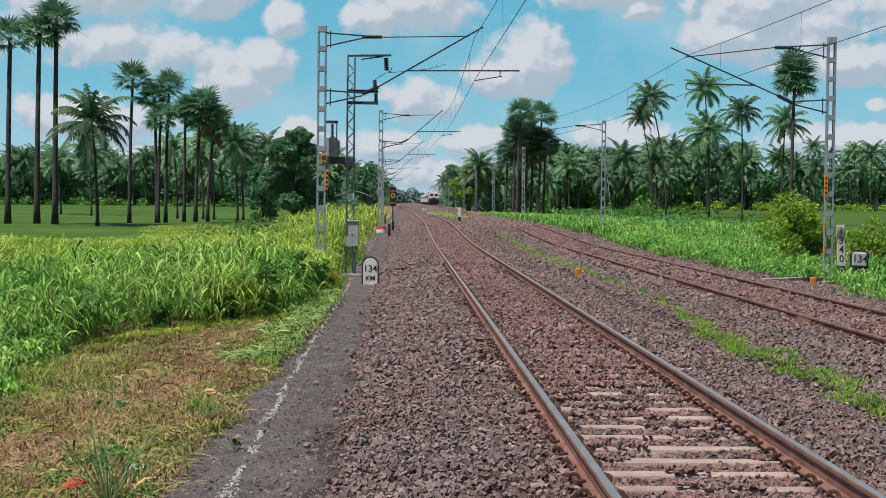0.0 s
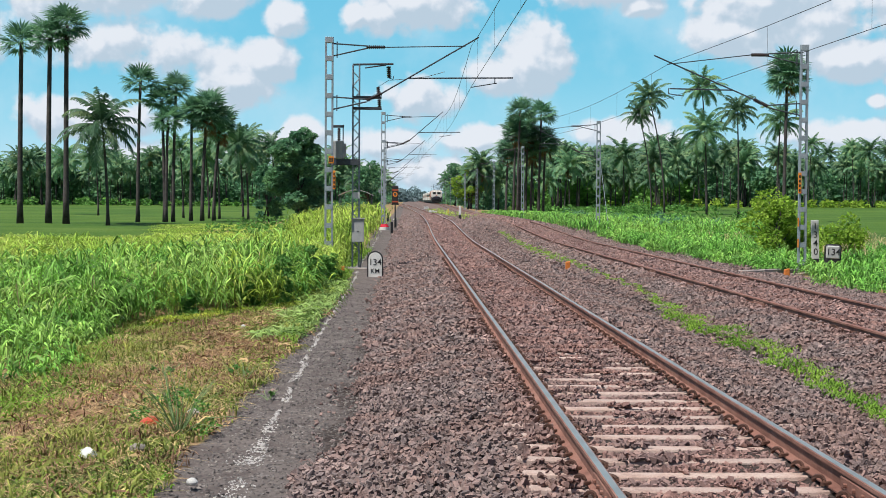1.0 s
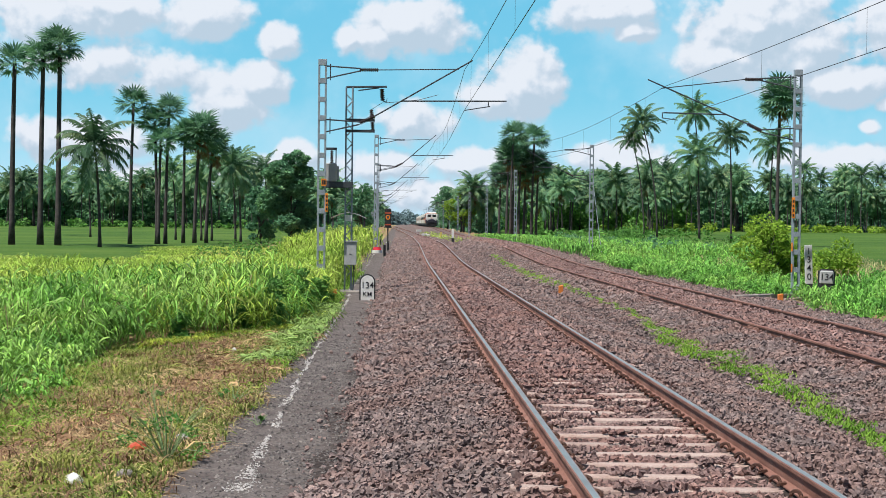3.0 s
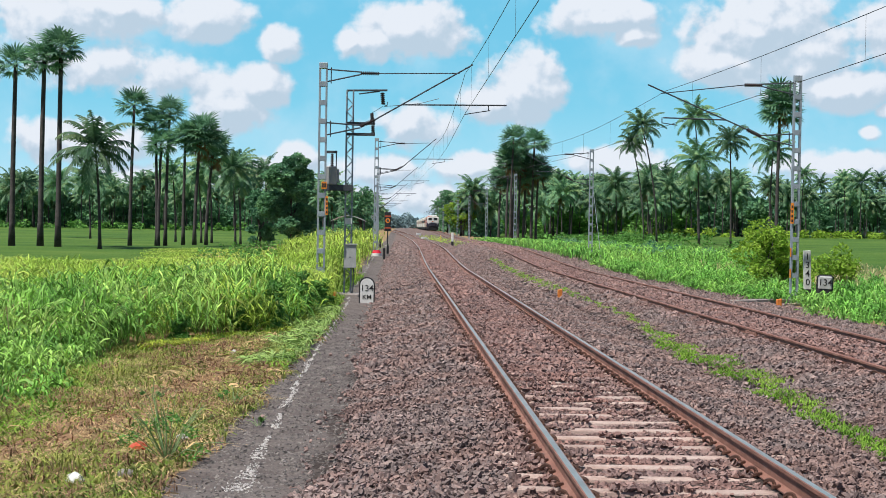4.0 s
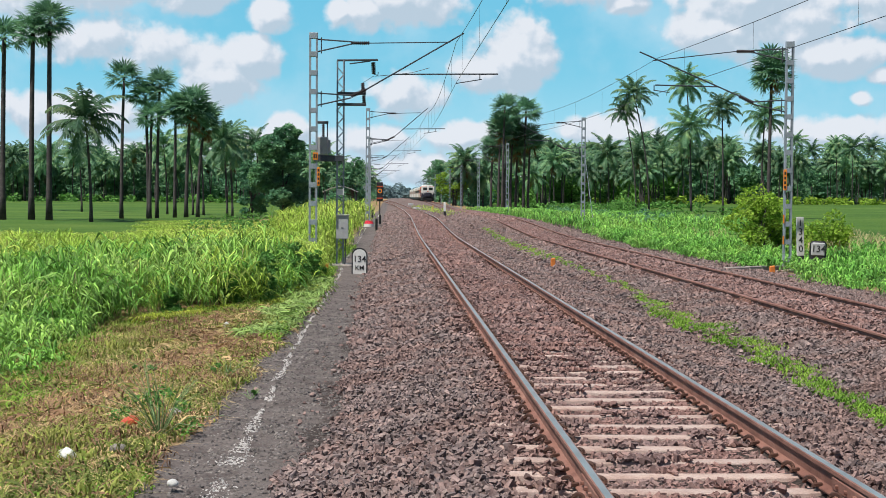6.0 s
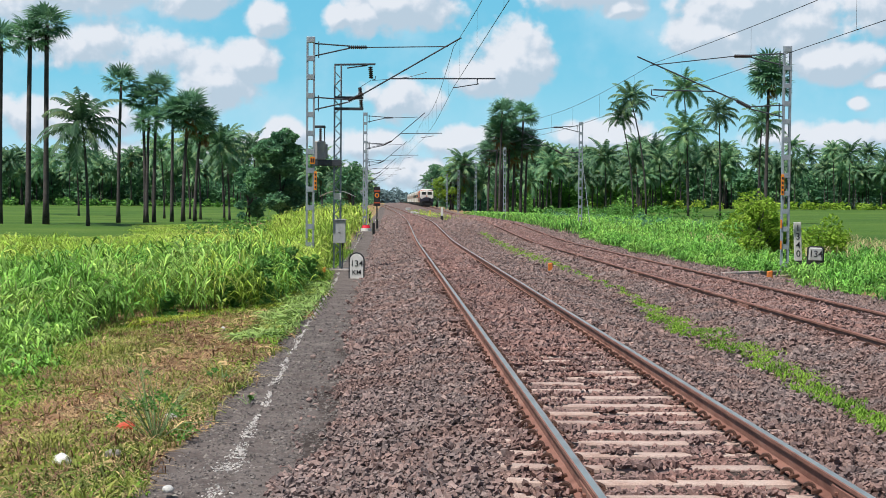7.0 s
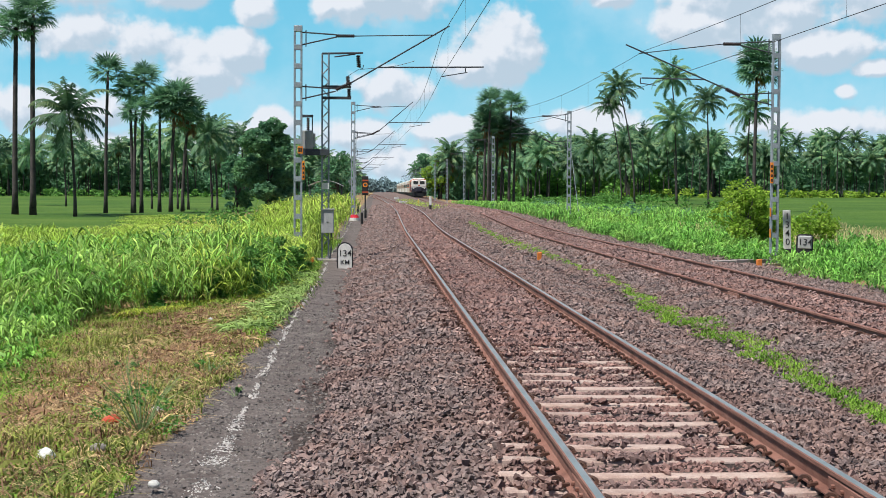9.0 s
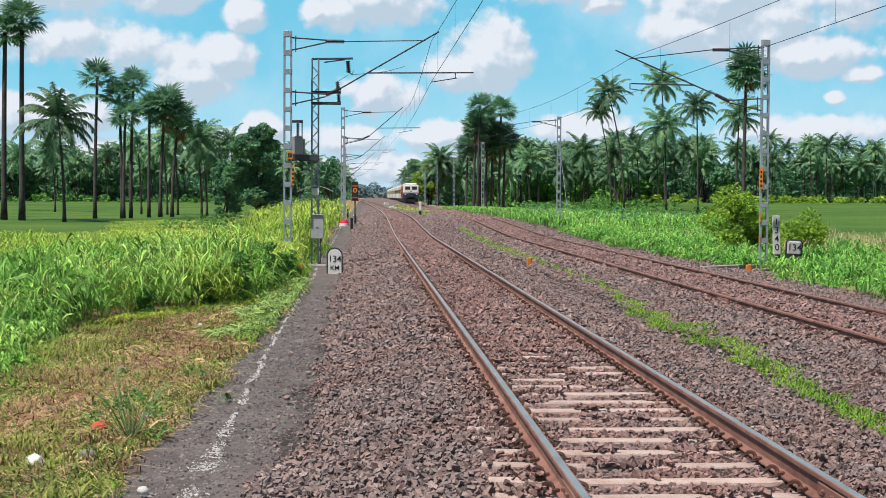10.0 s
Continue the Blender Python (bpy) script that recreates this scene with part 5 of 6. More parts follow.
def verge():
    rng = np.random.RandomState(83)
    inside = lambda x, y, r: (x > left_edge(y) - 0.6) & (x < verge_edge(y) - 0.16 * r.rand(len(x)) + 0.10 * np.sin(y * 1.7))
    zone = lambda P: lump(P[:, 0] * 2.2 + 3, P[:, 1] * 0.9)
    # dry cut stems lying flat
    P = scatter(48000, -9, -1.6, 9.5, 46, 84, inside)
    P = P[rng.rand(len(P)) < np.clip(24.0 / P[:, 1], 0.25, 1)]
    h = 0.03 + 0.07 * rng.rand(len(P)) * (1 + 0.5 * zone(P))
    blades("cut_grass", P, np.maximum(h, 0.02), 0.006, "straw", "dry cut grass stems lying on the verge", 85, lean=3.2)
    P = scatter(45000, -9, -1.8, 9.5, 34, 94, inside)
    P = P[lump(P[:, 0] * 3 + 1, P[:, 1] * 1.4) > -0.1]
    blades("leaf_litter", P, 0.012 + 0.03 * rng.rand(len(P)), 0.016, "brown_litter", "brown withered leaves on the cut verge", 95, lean=2.0, category="leaf litter")
    # low green regrowth in patches
    P = scatter(90000, -9, -1.55, 9.5, 48, 86, inside)
    P = P[zone(P) + 0.5 * rng.normal(size=len(P)) + 0.9 * smooth01(15.5, 13.5, P[:, 1]) > 0.45]
    h = 0.04 + 0.09 * rng.rand(len(P))
    blades("verge_weeds", P, h, 0.010, "weed_olive", "low olive-green weeds growing through cut grass", 87, lean=1.0, category="weeds")
    # yellow-green creepers at the foot of the grass and on the near verge
    P = scatter(90000, -9, -1.8, 10, 46, 191, inside)
    foot = smooth01(1.3, 0.2, P[:, 0] - left_edge(P[:, 1])) + 0.7 * smooth01(17, 14, P[:, 1]) + 0.8 * smooth01(-2.4, -2.0, P[:, 0]) * smooth01(24, 30, P[:, 1])
    P = P[foot * 0.75 + 0.35 * lump(P[:, 0] * 3.3, P[:, 1] * 1.9) + 0.25 * rng.normal(size=len(P)) > 0.52]
    blades("verge_creepers", P, 0.03 + 0.06 * rng.rand(len(P)), 0.011, "weed", "yellow-green creepers over the cut verge", 192, lean=1.2, category="weeds")
    # shaggy half-cut tufts, yellow-green and withered
    C = scatter(420, -9, -1.9, 10, 42, 181, inside)
    C = C[lump(C[:, 0] * 2.6 + 7, C[:, 1] * 1.3) + 0.4 * rng.normal(size=len(C)) > 0.15]
    tussocks("half_cut_tufts", C, 34, 0.10 + 0.14 * rng.rand(len(C)), 0.007, "weed_olive", "half-cut yellow-green tufts on the verge", 182, spread=0.13, lean=1.3)
    C = scatter(260, -9, -1.9, 10, 34, 183, inside)
    tussocks("withered_tufts", C, 30, 0.07 + 0.11 * rng.rand(len(C)), 0.006, "brown_litter", "withered brown tufts on the cut verge", 184, spread=0.16, lean=1.6)
    # long cut stems lying in heaps, withered brown, straw and still green
    for mat, sd, n, off, label in (("brown_litter", 301, 14000, 0.0, "withered brown cut stems in heaps"), ("straw", 303, 9000, 2.1, "pale cut stems strewn over the verge"),
                                   ("weed_olive", 305, 15000, 4.2, "cut green stems wilting on the verge")):
        P = scatter(n, -9, -1.6, 10, 40, sd, inside)
        P = P[np.sin(P[:, 0] * 2.3 + off + 1.4 * np.sin(P[:, 1] * 0.8 + off)) * np.sin(P[:, 1] * 1.1 + off) + 0.35 * rng.normal(size=len(P)) > 0.1]
        P[:, 2] += 0.02 + 0.05 * rng.rand(len(P))
        ribbons("cut_stems", P, rng.rand(len(P)) * 6.283, 0.14 + 0.30 * rng.rand(len(P)), 0.05 + 0.25 * rng.rand(len(P)) ** 2, 0.006 + 0.006 * rng.rand(len(P)), mat, label, sd + 1)
    # a low yellow-green mat at the foot of the reeds, and a swath of green stems raked to the path
    P = scatter(26000, -5.2, -1.9, 29.5, 39, 311, lambda x, y, r: (x > left_edge(y) - 0.3) & (x < left_edge(y) + 0.55 + 0.35 * np.sin(y * 1.9)) & (x < verge_edge(y) - 0.1))
    blades("foot_creepers", P, (0.06 + 0.12 * rng.rand(len(P))) * (1 + 0.35 * lump(P[:, 0] * 3, P[:, 1] * 2)), 0.013, "weed_yellow", "yellow-green creepers matted at the foot of the reeds", 312, lean=1.1, category="weeds")
    P = scatter(5200, -3.4, -1.5, 25, 41, 313, lambda x, y, r: (x < verge_edge(y) + 0.02) & (x > verge_edge(y) - 0.75 + 0.2 * np.sin(y * 1.4)))
    P[:, 2] += 0.03 + 0.10 * rng.rand(len(P))
    ribbons("raked_grass", P, 2.2 + 0.7 * rng.normal(size=len(P)), 0.25 + 0.35 * rng.rand(len(P)), 0.1 + 0.3 * rng.rand(len(P)) ** 2, 0.008 + 0.006 * rng.rand(len(P)), "weed_cut", "green grass freshly cut and raked beside the path", 314)
    # fresh green strip below the tall grass and by the path edge
    edge = lambda x, y, r: (np.abs(x - left_edge(y) - 0.25) < 0.5 * r.rand(len(x))) | ((np.abs(x + 2.0) < 0.25 * r.rand(len(x))) & (y > 24))
    P = scatter(60000, -9, -1.6, 14, 70, 88, edge)
    h = 0.05 + 0.13 * rng.rand(len(P))
    blades("edge_grass", P, h, 0.012, "weed", "short fresh green grass at the verge edge", 89, lean=1.5)
    # gravel crumbs on the cess
    P = scatter(15000, -2.1, -0.3, 9.5, 30, 90, lambda x, y, r: x > -1.95)
    P[:, 2] += 0.002
    P = np.concatenate([P, scatter(5000, -2.0, -0.3, 9.5, 40, 92) + np.array([0, 0, 0.004])])
    tagged(stones("path_gravel", P, 0.026, 91, "cess_bits"), "dark cinder gravel on the path", "gravel", kind="stuff")


def spiky_plant(x, y, seed, h, n, label):
    rng = random.Random(seed)
    z = float(height(x, y))
    p = empty("verge_plant", label, "plant", pose(x, y, z))
    blobs = []
    for i in range(n):
        a = rng.uniform(0, 6.283)
        l = rng.uniform(0.1, 1.15) * h
        up = rng.uniform(0.75, 1.0) * math.sqrt(max(0.03, 1 - (l / (1.2 * h)) ** 2)) * h
        tip = Vector((math.cos(a) * l, math.sin(a) * l, up))
        mid = tip * 0.5 + Vector((rng.uniform(-0.04, 0.04), 0, 0.10 * h))
        part("stem", pipe([(0, 0, -0.02), mid, tip], [0.005, 0.0045, 0.002], 4), "stem", p)
        if i % 3 == 0:
            blobs.append((tip.x * 0.55, tip.y * 0.55, tip.z * 0.6, 0.09 * h))
    V, Fq = leaf_clumps(seed, blobs, 500 / (h * h), 0.024)
    quads("leaves", V, Fq, "leaf_weed", p)


def litter():
    def scrap(name, x, y, s, mat, label, cat, seed, tall=0.5):
        rng = random.Random(seed)
        p = empty(name, label, cat, pose(x, y, float(height(x, y)) + 0.07, 0, 0, rng.uniform(0, 360)))
        b = bmesh.new()
        bmesh.ops.create_icosphere(b, subdivisions=2, radius=s)
        for v in b.verts:
            v.co = Vector((v.co.x * rng.uniform(0.88, 1.14), v.co.y * rng.uniform(0.68, 0.86), max(-0.03, v.co.z * tall * rng.uniform(0.8, 1.12))))
        part("body", b, mat, p)
    scrap("plastic_bag", -2.70, 15.4, 0.115, "red_litter", "crumpled orange-red plastic wrapper on the verge", "litter", 1, 0.6)
    scrap("white_stone", -2.97, 13.6, 0.085, "white", "round white stone on the cut verge", "stone", 2, 0.8)
    scrap("plastic_bag", -3.11, 28.1, 0.075, "aged_white", "crumpled white plastic bag on the verge", "litter", 3, 0.9)
    scrap("plastic_bag", -2.62, 25.9, 0.06, "aged_white", "crumpled white plastic bag on the verge", "litter", 4, 0.8)
    scrap("grey_stone", -2.55, 13.9, 0.10, "concrete_grey", "grey stone among the weeds", "stone", 5, 0.5)
    scrap("grey_stone", -2.35, 16.2, 0.09, "aged_white", "pale stone among the weeds", "stone", 6, 0.4)
    scrap("grey_stone", -1.75, 11.9, 0.06, "aged_white", "pale stone on the path", "stone", 7, 0.6)
    for i, (x, y) in enumerate(((-1.1, 22.0), (-0.9, 17.2), (-1.0, 30.2), (-0.75, 19.6), (-1.2, 26.6), (-1.6, 17.6), (-0.7, 24.4))):
        scrap("loose_stone", x, y, 0.045, "stone", "loose ballast stone rolled onto the path", "stone", 20 + i, 0.7)
    spiky_plant(-2.32, 14.9, 61, 0.80, 34, "spiky green plant uncut on the verge")
    spiky_plant(-1.62, 17.3, 62, 0.16, 8, "low green plant creeping over the path")
    spiky_plant(-2.15, 19.2, 63, 0.4, 9, "green weed at the verge edge")
    spiky_plant(-3.4, 20.5, 64, 0.35, 8, "half-dry weed on the cut verge")


M["weed_olive"] = material("olive weed", [(0.11, 0.15, 0.035), (0.22, 0.26, 0.055), (0.36, 0.36, 0.09)], scale=1.0, bump=0, random=0.4, island=True, translucent=0.25)
M["weed_yellow"] = material("yellow-green creeper", [(0.20, 0.27, 0.03), (0.33, 0.41, 0.045), (0.46, 0.50, 0.08)], scale=1.2, bump=0, random=0.35, island=True, translucent=0.3)
M["weed_cut"] = material("cut green grass", [(0.13, 0.23, 0.06), (0.24, 0.36, 0.10), (0.36, 0.46, 0.17)], scale=1.0, bump=0, random=0.4, island=True, translucent=0.2)
M["stem"] = material("plant stem", [(0.16, 0.27, 0.10), (0.27, 0.37, 0.17)], scale=3, bump=0)
M["cess_bits"] = material("cinder crumbs", [(0.09, 0.08, 0.075), (0.14, 0.125, 0.12), (0.22, 0.20, 0.19)], scale=3, bump=0, random=0.5, island=True)
M["red_litter"] = material("red plastic", [(0.42, 0.055, 0.025), (0.60, 0.13, 0.06)], scale=9, rough=0.45)
lime_line()
verge()
litter()


# ---------- sky backdrop ----------
def cloud_group(blobs):
    """Cloud density over (azimuth, elevation) in degrees: soft ellipses broken up by noise."""
    g = bpy.data.node_groups.new("cloud density", "ShaderNodeTree")
    g.interface.new_socket("At", in_out="INPUT", socket_type="NodeSocketVector")
    g.interface.new_socket("Density", in_out="OUTPUT", socket_type="NodeSocketFloat")
    gi, go = g.nodes.new("NodeGroupInput"), g.nodes.new("NodeGroupOutput")

    def mth(op, a, b=0.0):
        n = g.nodes.new("ShaderNodeMath")
        n.operation = op
        for s, v in zip(n.inputs, (a, b)):
            if isinstance(v, (int, float)):
                s.default_value = v
            else:
                g.links.new(v, s)
        return n.outputs[0]

    def vec(op, a, b):
        n = g.nodes.new("ShaderNodeVectorMath")
        n.operation = op
        for s, v in zip(n.inputs, (a, b)):
            if isinstance(v, tuple):
                s.default_value = v
            else:
                g.links.new(v, s)
        return n
    total = None
    for cx, cy, rx, ry, amt in blobs:
        q = vec("MULTIPLY", vec("SUBTRACT", gi.outputs[0], (cx, cy, 0)).outputs[0], (1 / rx, 1 / ry, 0))
        n = g.nodes.new("ShaderNodeVectorMath")
        n.operation = "LENGTH"
        g.links.new(q.outputs[0], n.inputs[0])
        v = mth("MULTIPLY", mth("SUBTRACT", 1.0, n.outputs["Value"]), amt)
        total = v if total is None else mth("MAXIMUM", total, v)
    total = mth("MAXIMUM", total, -0.55)
    n1 = nd(g, "ShaderNodeTexNoise", Scale=0.62, Detail=6.0, Roughness=0.48)
    n2 = nd(g, "ShaderNodeTexNoise", Scale=1.9, Detail=4.0, Roughness=0.45)
    for n in (n1, n2):
        g.links.new(gi.outputs[0], n.inputs["Vector"])
    s = mth("MULTIPLY", mth("SUBTRACT", n1.outputs["Fac"], 0.5), 1.35)
    s2 = mth("MULTIPLY", mth("SUBTRACT", n2.outputs["Fac"], 0.5), 0.5)
    g.links.new(mth("ADD", mth("ADD", total, s), s2), go.inputs[0])
    return g


# azimuth, elevation, half-width, half-height in degrees, and thickness
CLOUDS = [
    (-13.0, 7.7, 3.02, 1.28, 1.00),
    (-10.7, 8.0, 2.09, 0.93, 0.90),
    (-7.5, 7.8, 1.97, 1.16, 1.06),
    (-4.7, 6.9, 1.04, 0.84, 1.06),
    (0.4, 7.6, 2.55, 1.28, 1.06),
    (-1.1, 7.2, 1.39, 0.93, 1.00),
    (-2.0, 7.1, 0.65, 0.74, 1.00),
    (4.7, 5.4, 1.90, 1.62, 1.10),
    (3.7, 4.8, 1.39, 1.04, 1.00),
    (-5.3, 5.3, 1.28, 1.11, 1.06),
    (-6.5, 4.5, 1.86, 1.28, 0.95),
    (-9.0, 5.5, 2.09, 1.04, 0.70),
    (-11.7, 5.8, 2.78, 1.04, 0.62),
    (-12.1, 3.0, 3.25, 0.97, 0.95),
    (-4.0, 2.4, 0.97, 0.84, 1.00),
    (-5.8, 1.7, 2.09, 0.93, 0.80),
    (7.8, 8.1, 2.55, 0.93, 1.00),
    (8.9, 7.5, 1.16, 0.60, 0.95),
    (13.6, 7.6, 3.02, 1.74, 1.06),
    (12.1, 6.3, 2.09, 1.16, 1.00),
    (15.7, 6.9, 2.55, 1.39, 0.80),
    (16.6, 5.3, 2.55, 0.97, 0.95),
    (18.7, 4.6, 0.93, 0.46, 1.00),
    (17.7, 3.8, 0.56, 0.37, 1.00),
    (2.7, 2.3, 2.09, 0.74, 0.85),
    (0.5, 3.9, 1.74, 0.97, 0.75),
    (8.6, 2.5, 2.55, 0.93, 0.85),
    (18.1, 7.7, 1.62, 1.62, 0.60),
    (6.2, 1.7, 2.78, 0.70, 0.70),
    (17.4, 2.5, 3.25, 0.70, 0.55),
    (-1.0, 2.2, 2.09, 0.70, 0.80),
    (-10.0, 1.6, 3.25, 0.70, 0.70),
    (-17.5, 6.5, 3.4, 2.0, 1.0), (23, 6.5, 3.9, 2.2, 1.0), (-2, 11.8, 3.9, 1.4, 1.0), (9, 11.5, 3.9, 1.5, 1.0), (4, 1.0, 10.0, 0.9, 0.7),
]


def sky_backdrop():
    az = np.radians(np.arange(-70, 71, 2.0))
    el = np.radians(np.arange(-2, 31, 1.0))
    A, E = np.meshgrid(az, el)
    R = 4300.0
    v = np.stack([R * np.sin(A) * np.cos(E), R * np.cos(A) * np.cos(E), R * np.sin(E)], -1).reshape(-1, 3)
    n = len(az)
    i = (np.arange(len(el) - 1)[:, None] * n + np.arange(n - 1)[None]).ravel()
    f = np.stack([i, i + 1, i + 1 + n, i + n], 1)
    m = bpy.data.materials.new("clouded sky")
    m.use_nodes = True
    t = m.node_tree
    t.nodes.clear()
    M["clouded sky"] = m
    ob = quads("backdrop_sky", v, f, "clouded sky")
    uv = ob.data.uv_layers.new(name="degrees")
    loops = f.ravel()
    deg = np.stack([np.degrees(A).ravel()[loops], np.degrees(E).ravel()[loops]], 1)
    uv.data.foreach_set("uv", deg.astype(np.float32).ravel())
    un = t.nodes.new("ShaderNodeUVMap")
    un.uv_map = "degrees"
    g = cloud_group(CLOUDS)

    def dens(offset):
        add = t.nodes.new("ShaderNodeVectorMath")
        add.operation = "ADD"
        t.links.new(un.outputs[0], add.inputs[0])
        add.inputs[1].default_value = offset
        k = t.nodes.new("ShaderNodeGroup")
        k.node_tree = g
        t.links.new(add.outputs[0], k.inputs[0])
        return k.outputs[0]

    def rng(src, a, b, c=0.0, d=1.0):
        n = nd(t, "ShaderNodeMapRange")
        n.interpolation_type = "SMOOTHSTEP"
        for k, val in zip(("From Min", "From Max", "To Min", "To Max"), (a, b, c, d)):
            n.inputs[k].default_value = val
        t.links.new(src, n.inputs["Value"])
        return n.outputs[0]
    d0, d1 = dens((0, 0, 0)), dens((-0.22, 0.42, 0))
    sub = t.nodes.new("ShaderNodeMath")
    sub.operation = "SUBTRACT"
    t.links.new(d0, sub.inputs[0])
    t.links.new(d1, sub.inputs[1])
    sep = t.nodes.new("ShaderNodeSeparateXYZ")
    t.links.new(un.outputs[0], sep.inputs[0])
    blue = ramp(t, rng(sep.outputs["Y"], 0.0, 9.0), [(0.0, (0.50, 0.73, 0.82)), (0.25, (0.31, 0.65, 0.78)), (0.55, (0.21, 0.58, 0.74)), (1.0, (0.165, 0.53, 0.715))])
    white = ramp(t, rng(sub.outputs[0], -0.20, 0.26), [(0.0, (0.47, 0.58, 0.66)), (0.5, (0.585, 0.665, 0.73)), (1.0, (0.74, 0.78, 0.81))])
    veil = nd(t, "ShaderNodeTexNoise", Scale=0.22, Detail=5.0, Roughness=0.55)
    t.links.new(un.outputs[0], veil.inputs["Vector"])
    blue = mixc(t, rng(veil.outputs["Fac"], 0.42, 0.72, 0.0, 0.6), blue, (0.48, 0.70, 0.80))
    col = mixc(t, rng(d0, -0.08, 0.30), blue, white)
    em = t.nodes.new("ShaderNodeEmission")
    t.links.new(col, em.inputs["Color"])
    em.inputs["Strength"].default_value = 0.86
    out = t.nodes.new("ShaderNodeOutputMaterial")
    t.links.new(em.outputs[0], out.inputs["Surface"])
    tagged(ob, "blue sky with scattered white cumulus clouds", "sky", kind="structure")


sky_backdrop()


# ---------- the train ----------
for nm, cols, kw in (("cream", [(0.66, 0.65, 0.61), (0.76, 0.75, 0.72)], {}), ("loco_red", [(0.50, 0.09, 0.03), (0.62, 0.15, 0.05)], {}),
                     ("loco_dark", [(0.02, 0.022, 0.035), (0.04, 0.042, 0.06)], {}), ("maroon", [(0.10, 0.018, 0.022), (0.15, 0.028, 0.03)], {}), ("coach_band", [(0.30, 0.22, 0.16), (0.36, 0.27, 0.2)], {}), ("coach_beige", [(0.50, 0.45, 0.36), (0.60, 0.55, 0.45)], {}),
                     ("glass", [(0.02, 0.025, 0.03), (0.03, 0.035, 0.04)], dict(rough=0.08, spec=0.6))):
    M[nm] = material(nm.replace("_", " "), cols, **{**dict(scale=3, rough=0.5, fine=0.15, bump=0.05), **kw})


def carriage_shell(bm, w, y0, y1, z0, z1, crown=0.4):
    """A long body with a rounded roof."""
    prof = [(-w / 2, z0), (-w / 2, z1 - crown)]
    prof += [(-w / 2 * math.cos(a), z1 - crown + crown * math.sin(a)) for a in [math.pi * i / 8 for i in range(1, 8)]]
    prof += [(w / 2, z1 - crown), (w / 2, z0)]
    a = [bm.verts.new((x, y0, z)) for x, z in prof]
    b = [bm.verts.new((x, y1, z)) for x, z in prof]
    n = len(prof)
    bm.faces.new(a)
    bm.faces.new(b[::-1])
    for i in range(n):
        j = (i + 1) % n
        bm.faces.new((a[j], a[i], b[i], b[j]))
    bmesh.ops.recalc_face_normals(bm, faces=bm.faces)


def bx(*a, bevel=0.0):
    b = bmesh.new()
    box(b, *a, bevel)
    return b


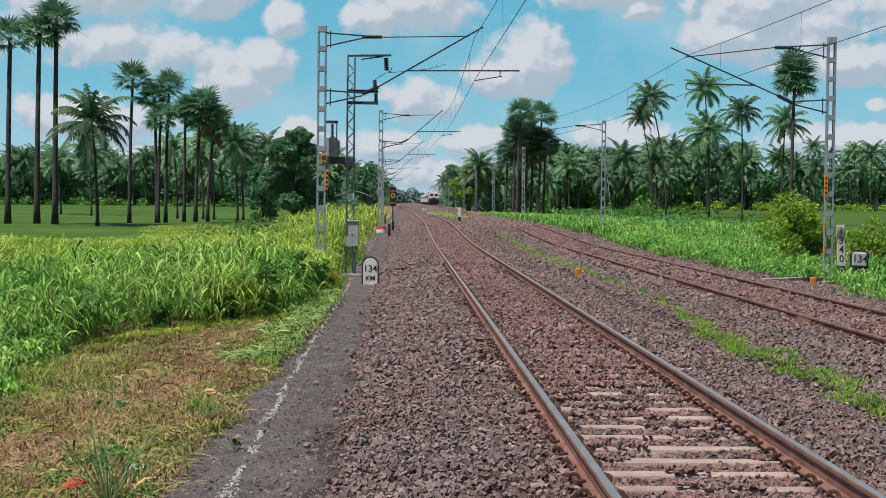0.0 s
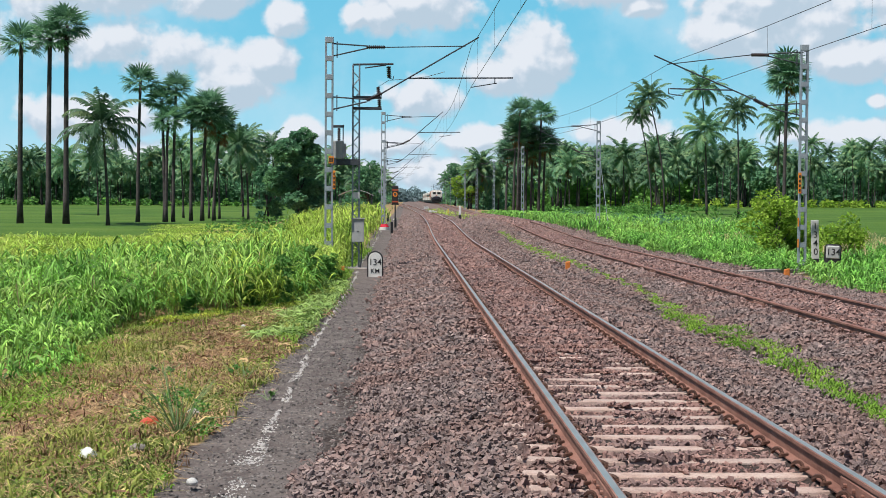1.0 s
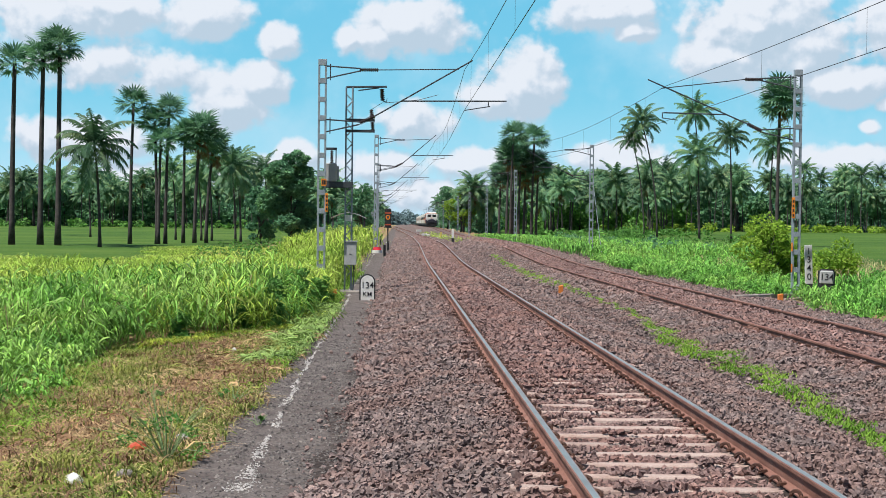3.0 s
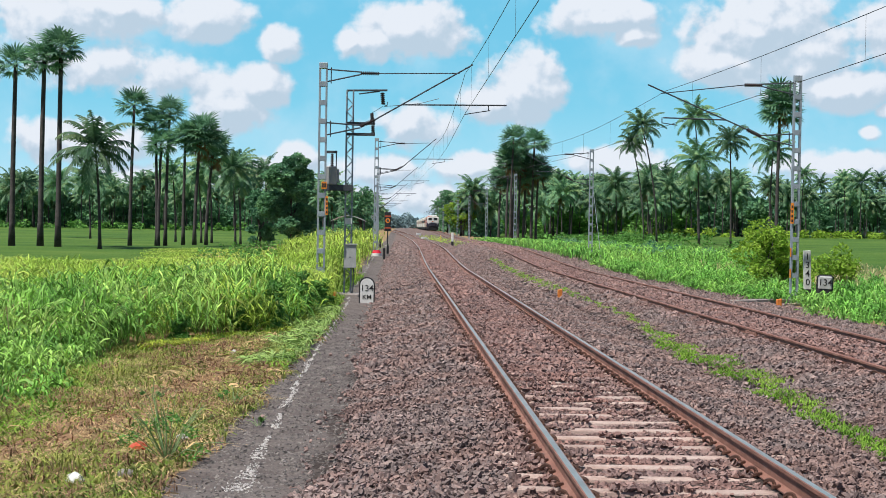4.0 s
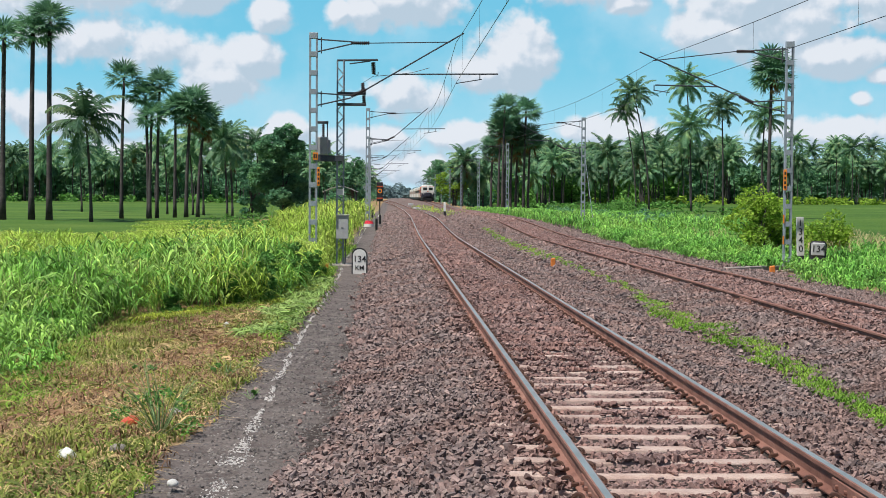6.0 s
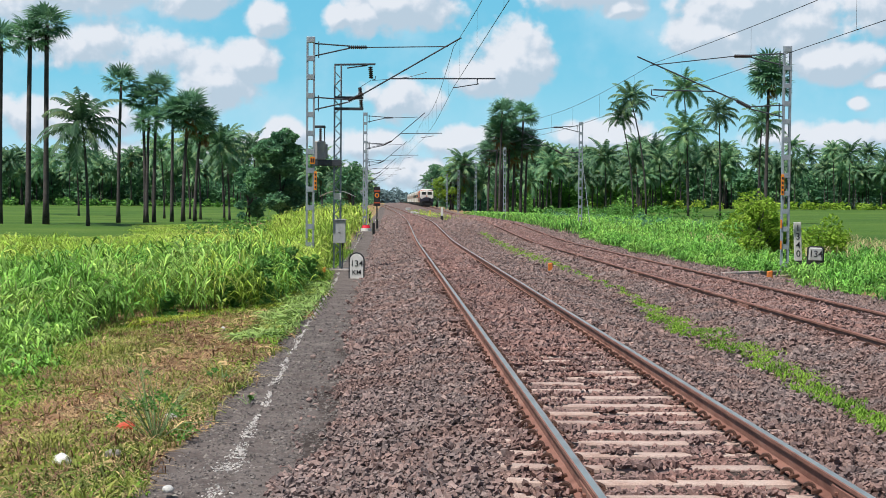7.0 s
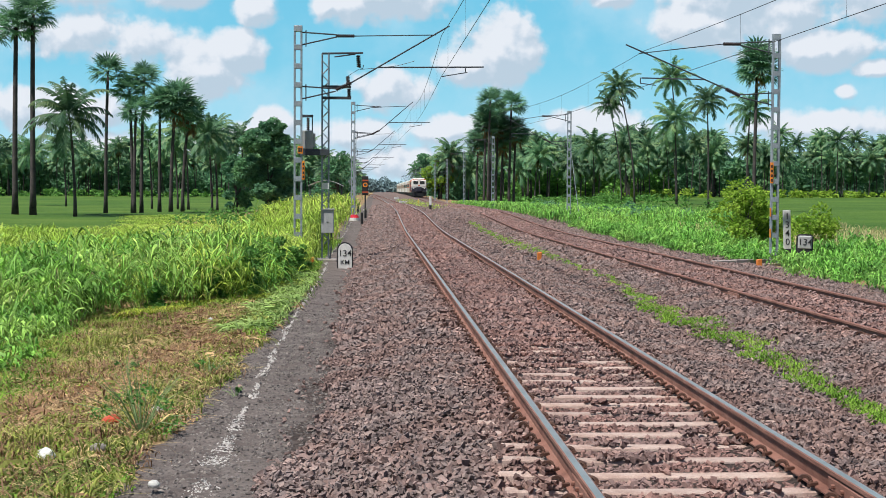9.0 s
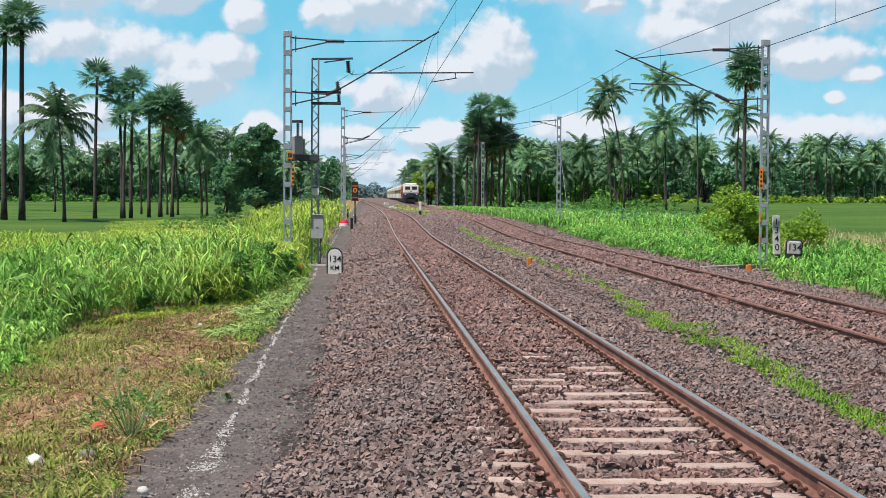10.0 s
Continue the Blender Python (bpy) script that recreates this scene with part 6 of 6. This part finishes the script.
def make_train():
    tr = empty("passenger_train", "approaching train with a cream, red and dark locomotive and pale coaches", "train")
    b = bmesh.new()
    carriage_shell(b, 3.1, 0.35, 19.5, 1.15, 3.95, 0.45)
    loco = part("locomotive", b, "loco_red", tr, "red locomotive body")
    part("nose_upper", bx(-1.56, 1.56, 0.0, 0.6, 2.15, 3.62, bevel=0.12), "cream", loco, "cream cab front")
    part("nose_lower", bx(-1.58, 1.58, -0.08, 0.6, 0.95, 2.148, bevel=0.08), "loco_dark", loco, "dark lower cab front")
    part("nose_hood", bx(-0.62, 0.62, -0.42, 0.1, 1.2, 2.12, bevel=0.1), "loco_dark", loco, "dark short nose")
    part("side_band", bx(-1.565, 1.565, 2.42, 19.3, 1.2, 2.3), "maroon", loco, "maroon lower side")
    part("stripe", bx(-1.57, 1.57, -0.09, 0.05, 2.0, 2.14), "cream", loco)
    part("cab_side", bx(-1.59, 1.59, 0.6, 2.4, 1.5, 3.5, bevel=0.03), "cream", loco)
    part("roof", bx(-1.2, 1.2, 0.3, 19.2, 3.6, 4.05, bevel=0.15), "cream", loco, "pale roof")
    for x in (-0.68, 0.68):
        part("windscreen", bx(x - 0.5, x + 0.5, -0.03, 0.05, 2.72, 3.38, bevel=0.02), "glass", loco)
    part("headlamp", bx(-0.2, 0.2, -0.05, 0.05, 3.55, 3.78, bevel=0.03), "cream", loco)
    for x in (-1.15, 1.15):
        part("marker_lamp", bx(x - 0.12, x + 0.12, -0.12, -0.02, 1.72, 1.92, bevel=0.02), "white", loco)
        part("buffer", bx(x * 0.8 - 0.2, x * 0.8 + 0.2, -0.6, -0.05, 0.95, 1.3, bevel=0.05), "black", loco)
    part("crest", bx(-0.16, 0.16, -0.03, 0.02, 2.3, 2.55, bevel=0.03), "loco_red", loco)
    part("cowcatcher", bx(-1.45, 1.45, -0.25, 0.3, 0.18, 0.93, bevel=0.06), "black", loco)
    part("underframe", bx(-1.3, 1.3, 0.6, 19.2, 0.35, 1.148), "black", loco)
    for i in range(6):
        part("side_grille", bx(-1.56, -1.545, 3.5 + 2.4 * i, 5.0 + 2.4 * i, 2.5, 3.2), "loco_dark", loco)
    for y in (2.5, 4.3, 6.1, 13.2, 15.0, 16.8):
        for x in (-0.84, 0.84):
            b = bmesh.new()
            tube(b, (x - 0.07, y, 0.55), (x + 0.07, y, 0.55), 0.55, n=20)
            part("wheel", b, "dark_steel", loco)
    b = bmesh.new()
    tube(b, (-0.7, 15.5, 4.05), (-0.7, 16.6, 4.9), 0.03)
    tube(b, (0.7, 15.5, 4.05), (0.7, 16.6, 4.9), 0.03)
    tube(b, (-0.8, 16.6, 5.0), (0.8, 16.6, 5.0), 0.05)
    tube(b, (-0.7, 16.6, 4.9), (-0.7, 15.6, 5.6), 0.03)
    tube(b, (0.7, 16.6, 4.9), (0.7, 15.6, 5.6), 0.03)
    tube(b, (-0.9, 15.6, 5.62), (0.9, 15.6, 5.62), 0.04)
    part("pantograph", b, "dark_steel", loco)
    for c in range(9):
        y0 = 20.4 + 23.2 * c
        b = bmesh.new()
        carriage_shell(b, 3.2, y0, y0 + 22.3, 0.95, 3.95, 0.5)
        co = part("coach", b, "cream" if c % 2 else "coach_beige", tr, "pale passenger coach")
        part("band", bx(-1.612, 1.612, y0 + 0.2, y0 + 22.1, 2.0, 2.9), "coach_band" if c else "loco_red", co, "darker window band")
        part("underframe", bx(-1.2, 1.2, y0 + 0.5, y0 + 21.8, 0.35, 0.948), "black", co)
        if c < 3:
            for i in range(9):
                part("window", bx(-1.63, -1.613, y0 + 1.6 + 2.2 * i, y0 + 2.9 + 2.2 * i, 2.15, 2.8), "glass", co)
        for y in (y0 + 3, y0 + 5.5, y0 + 16.8, y0 + 19.3):
            for x in (-0.84, 0.84):
                b = bmesh.new()
                tube(b, (x - 0.07, y, 0.46), (x + 0.07, y, 0.46), 0.46, n=16)
                part("wheel", b, "dark_steel", co)
    return tr


train = make_train()


def motions():
    """The train comes on at a steady pace along the second track."""
    rows = []
    for k in range(11):
        t = float(k)
        y = 457.0 - 15.8 * t
        rows.append((t, pose(track2(y), y, float(hump(y)), 0, 0, 0)))
    walk(train, rows)


motions()
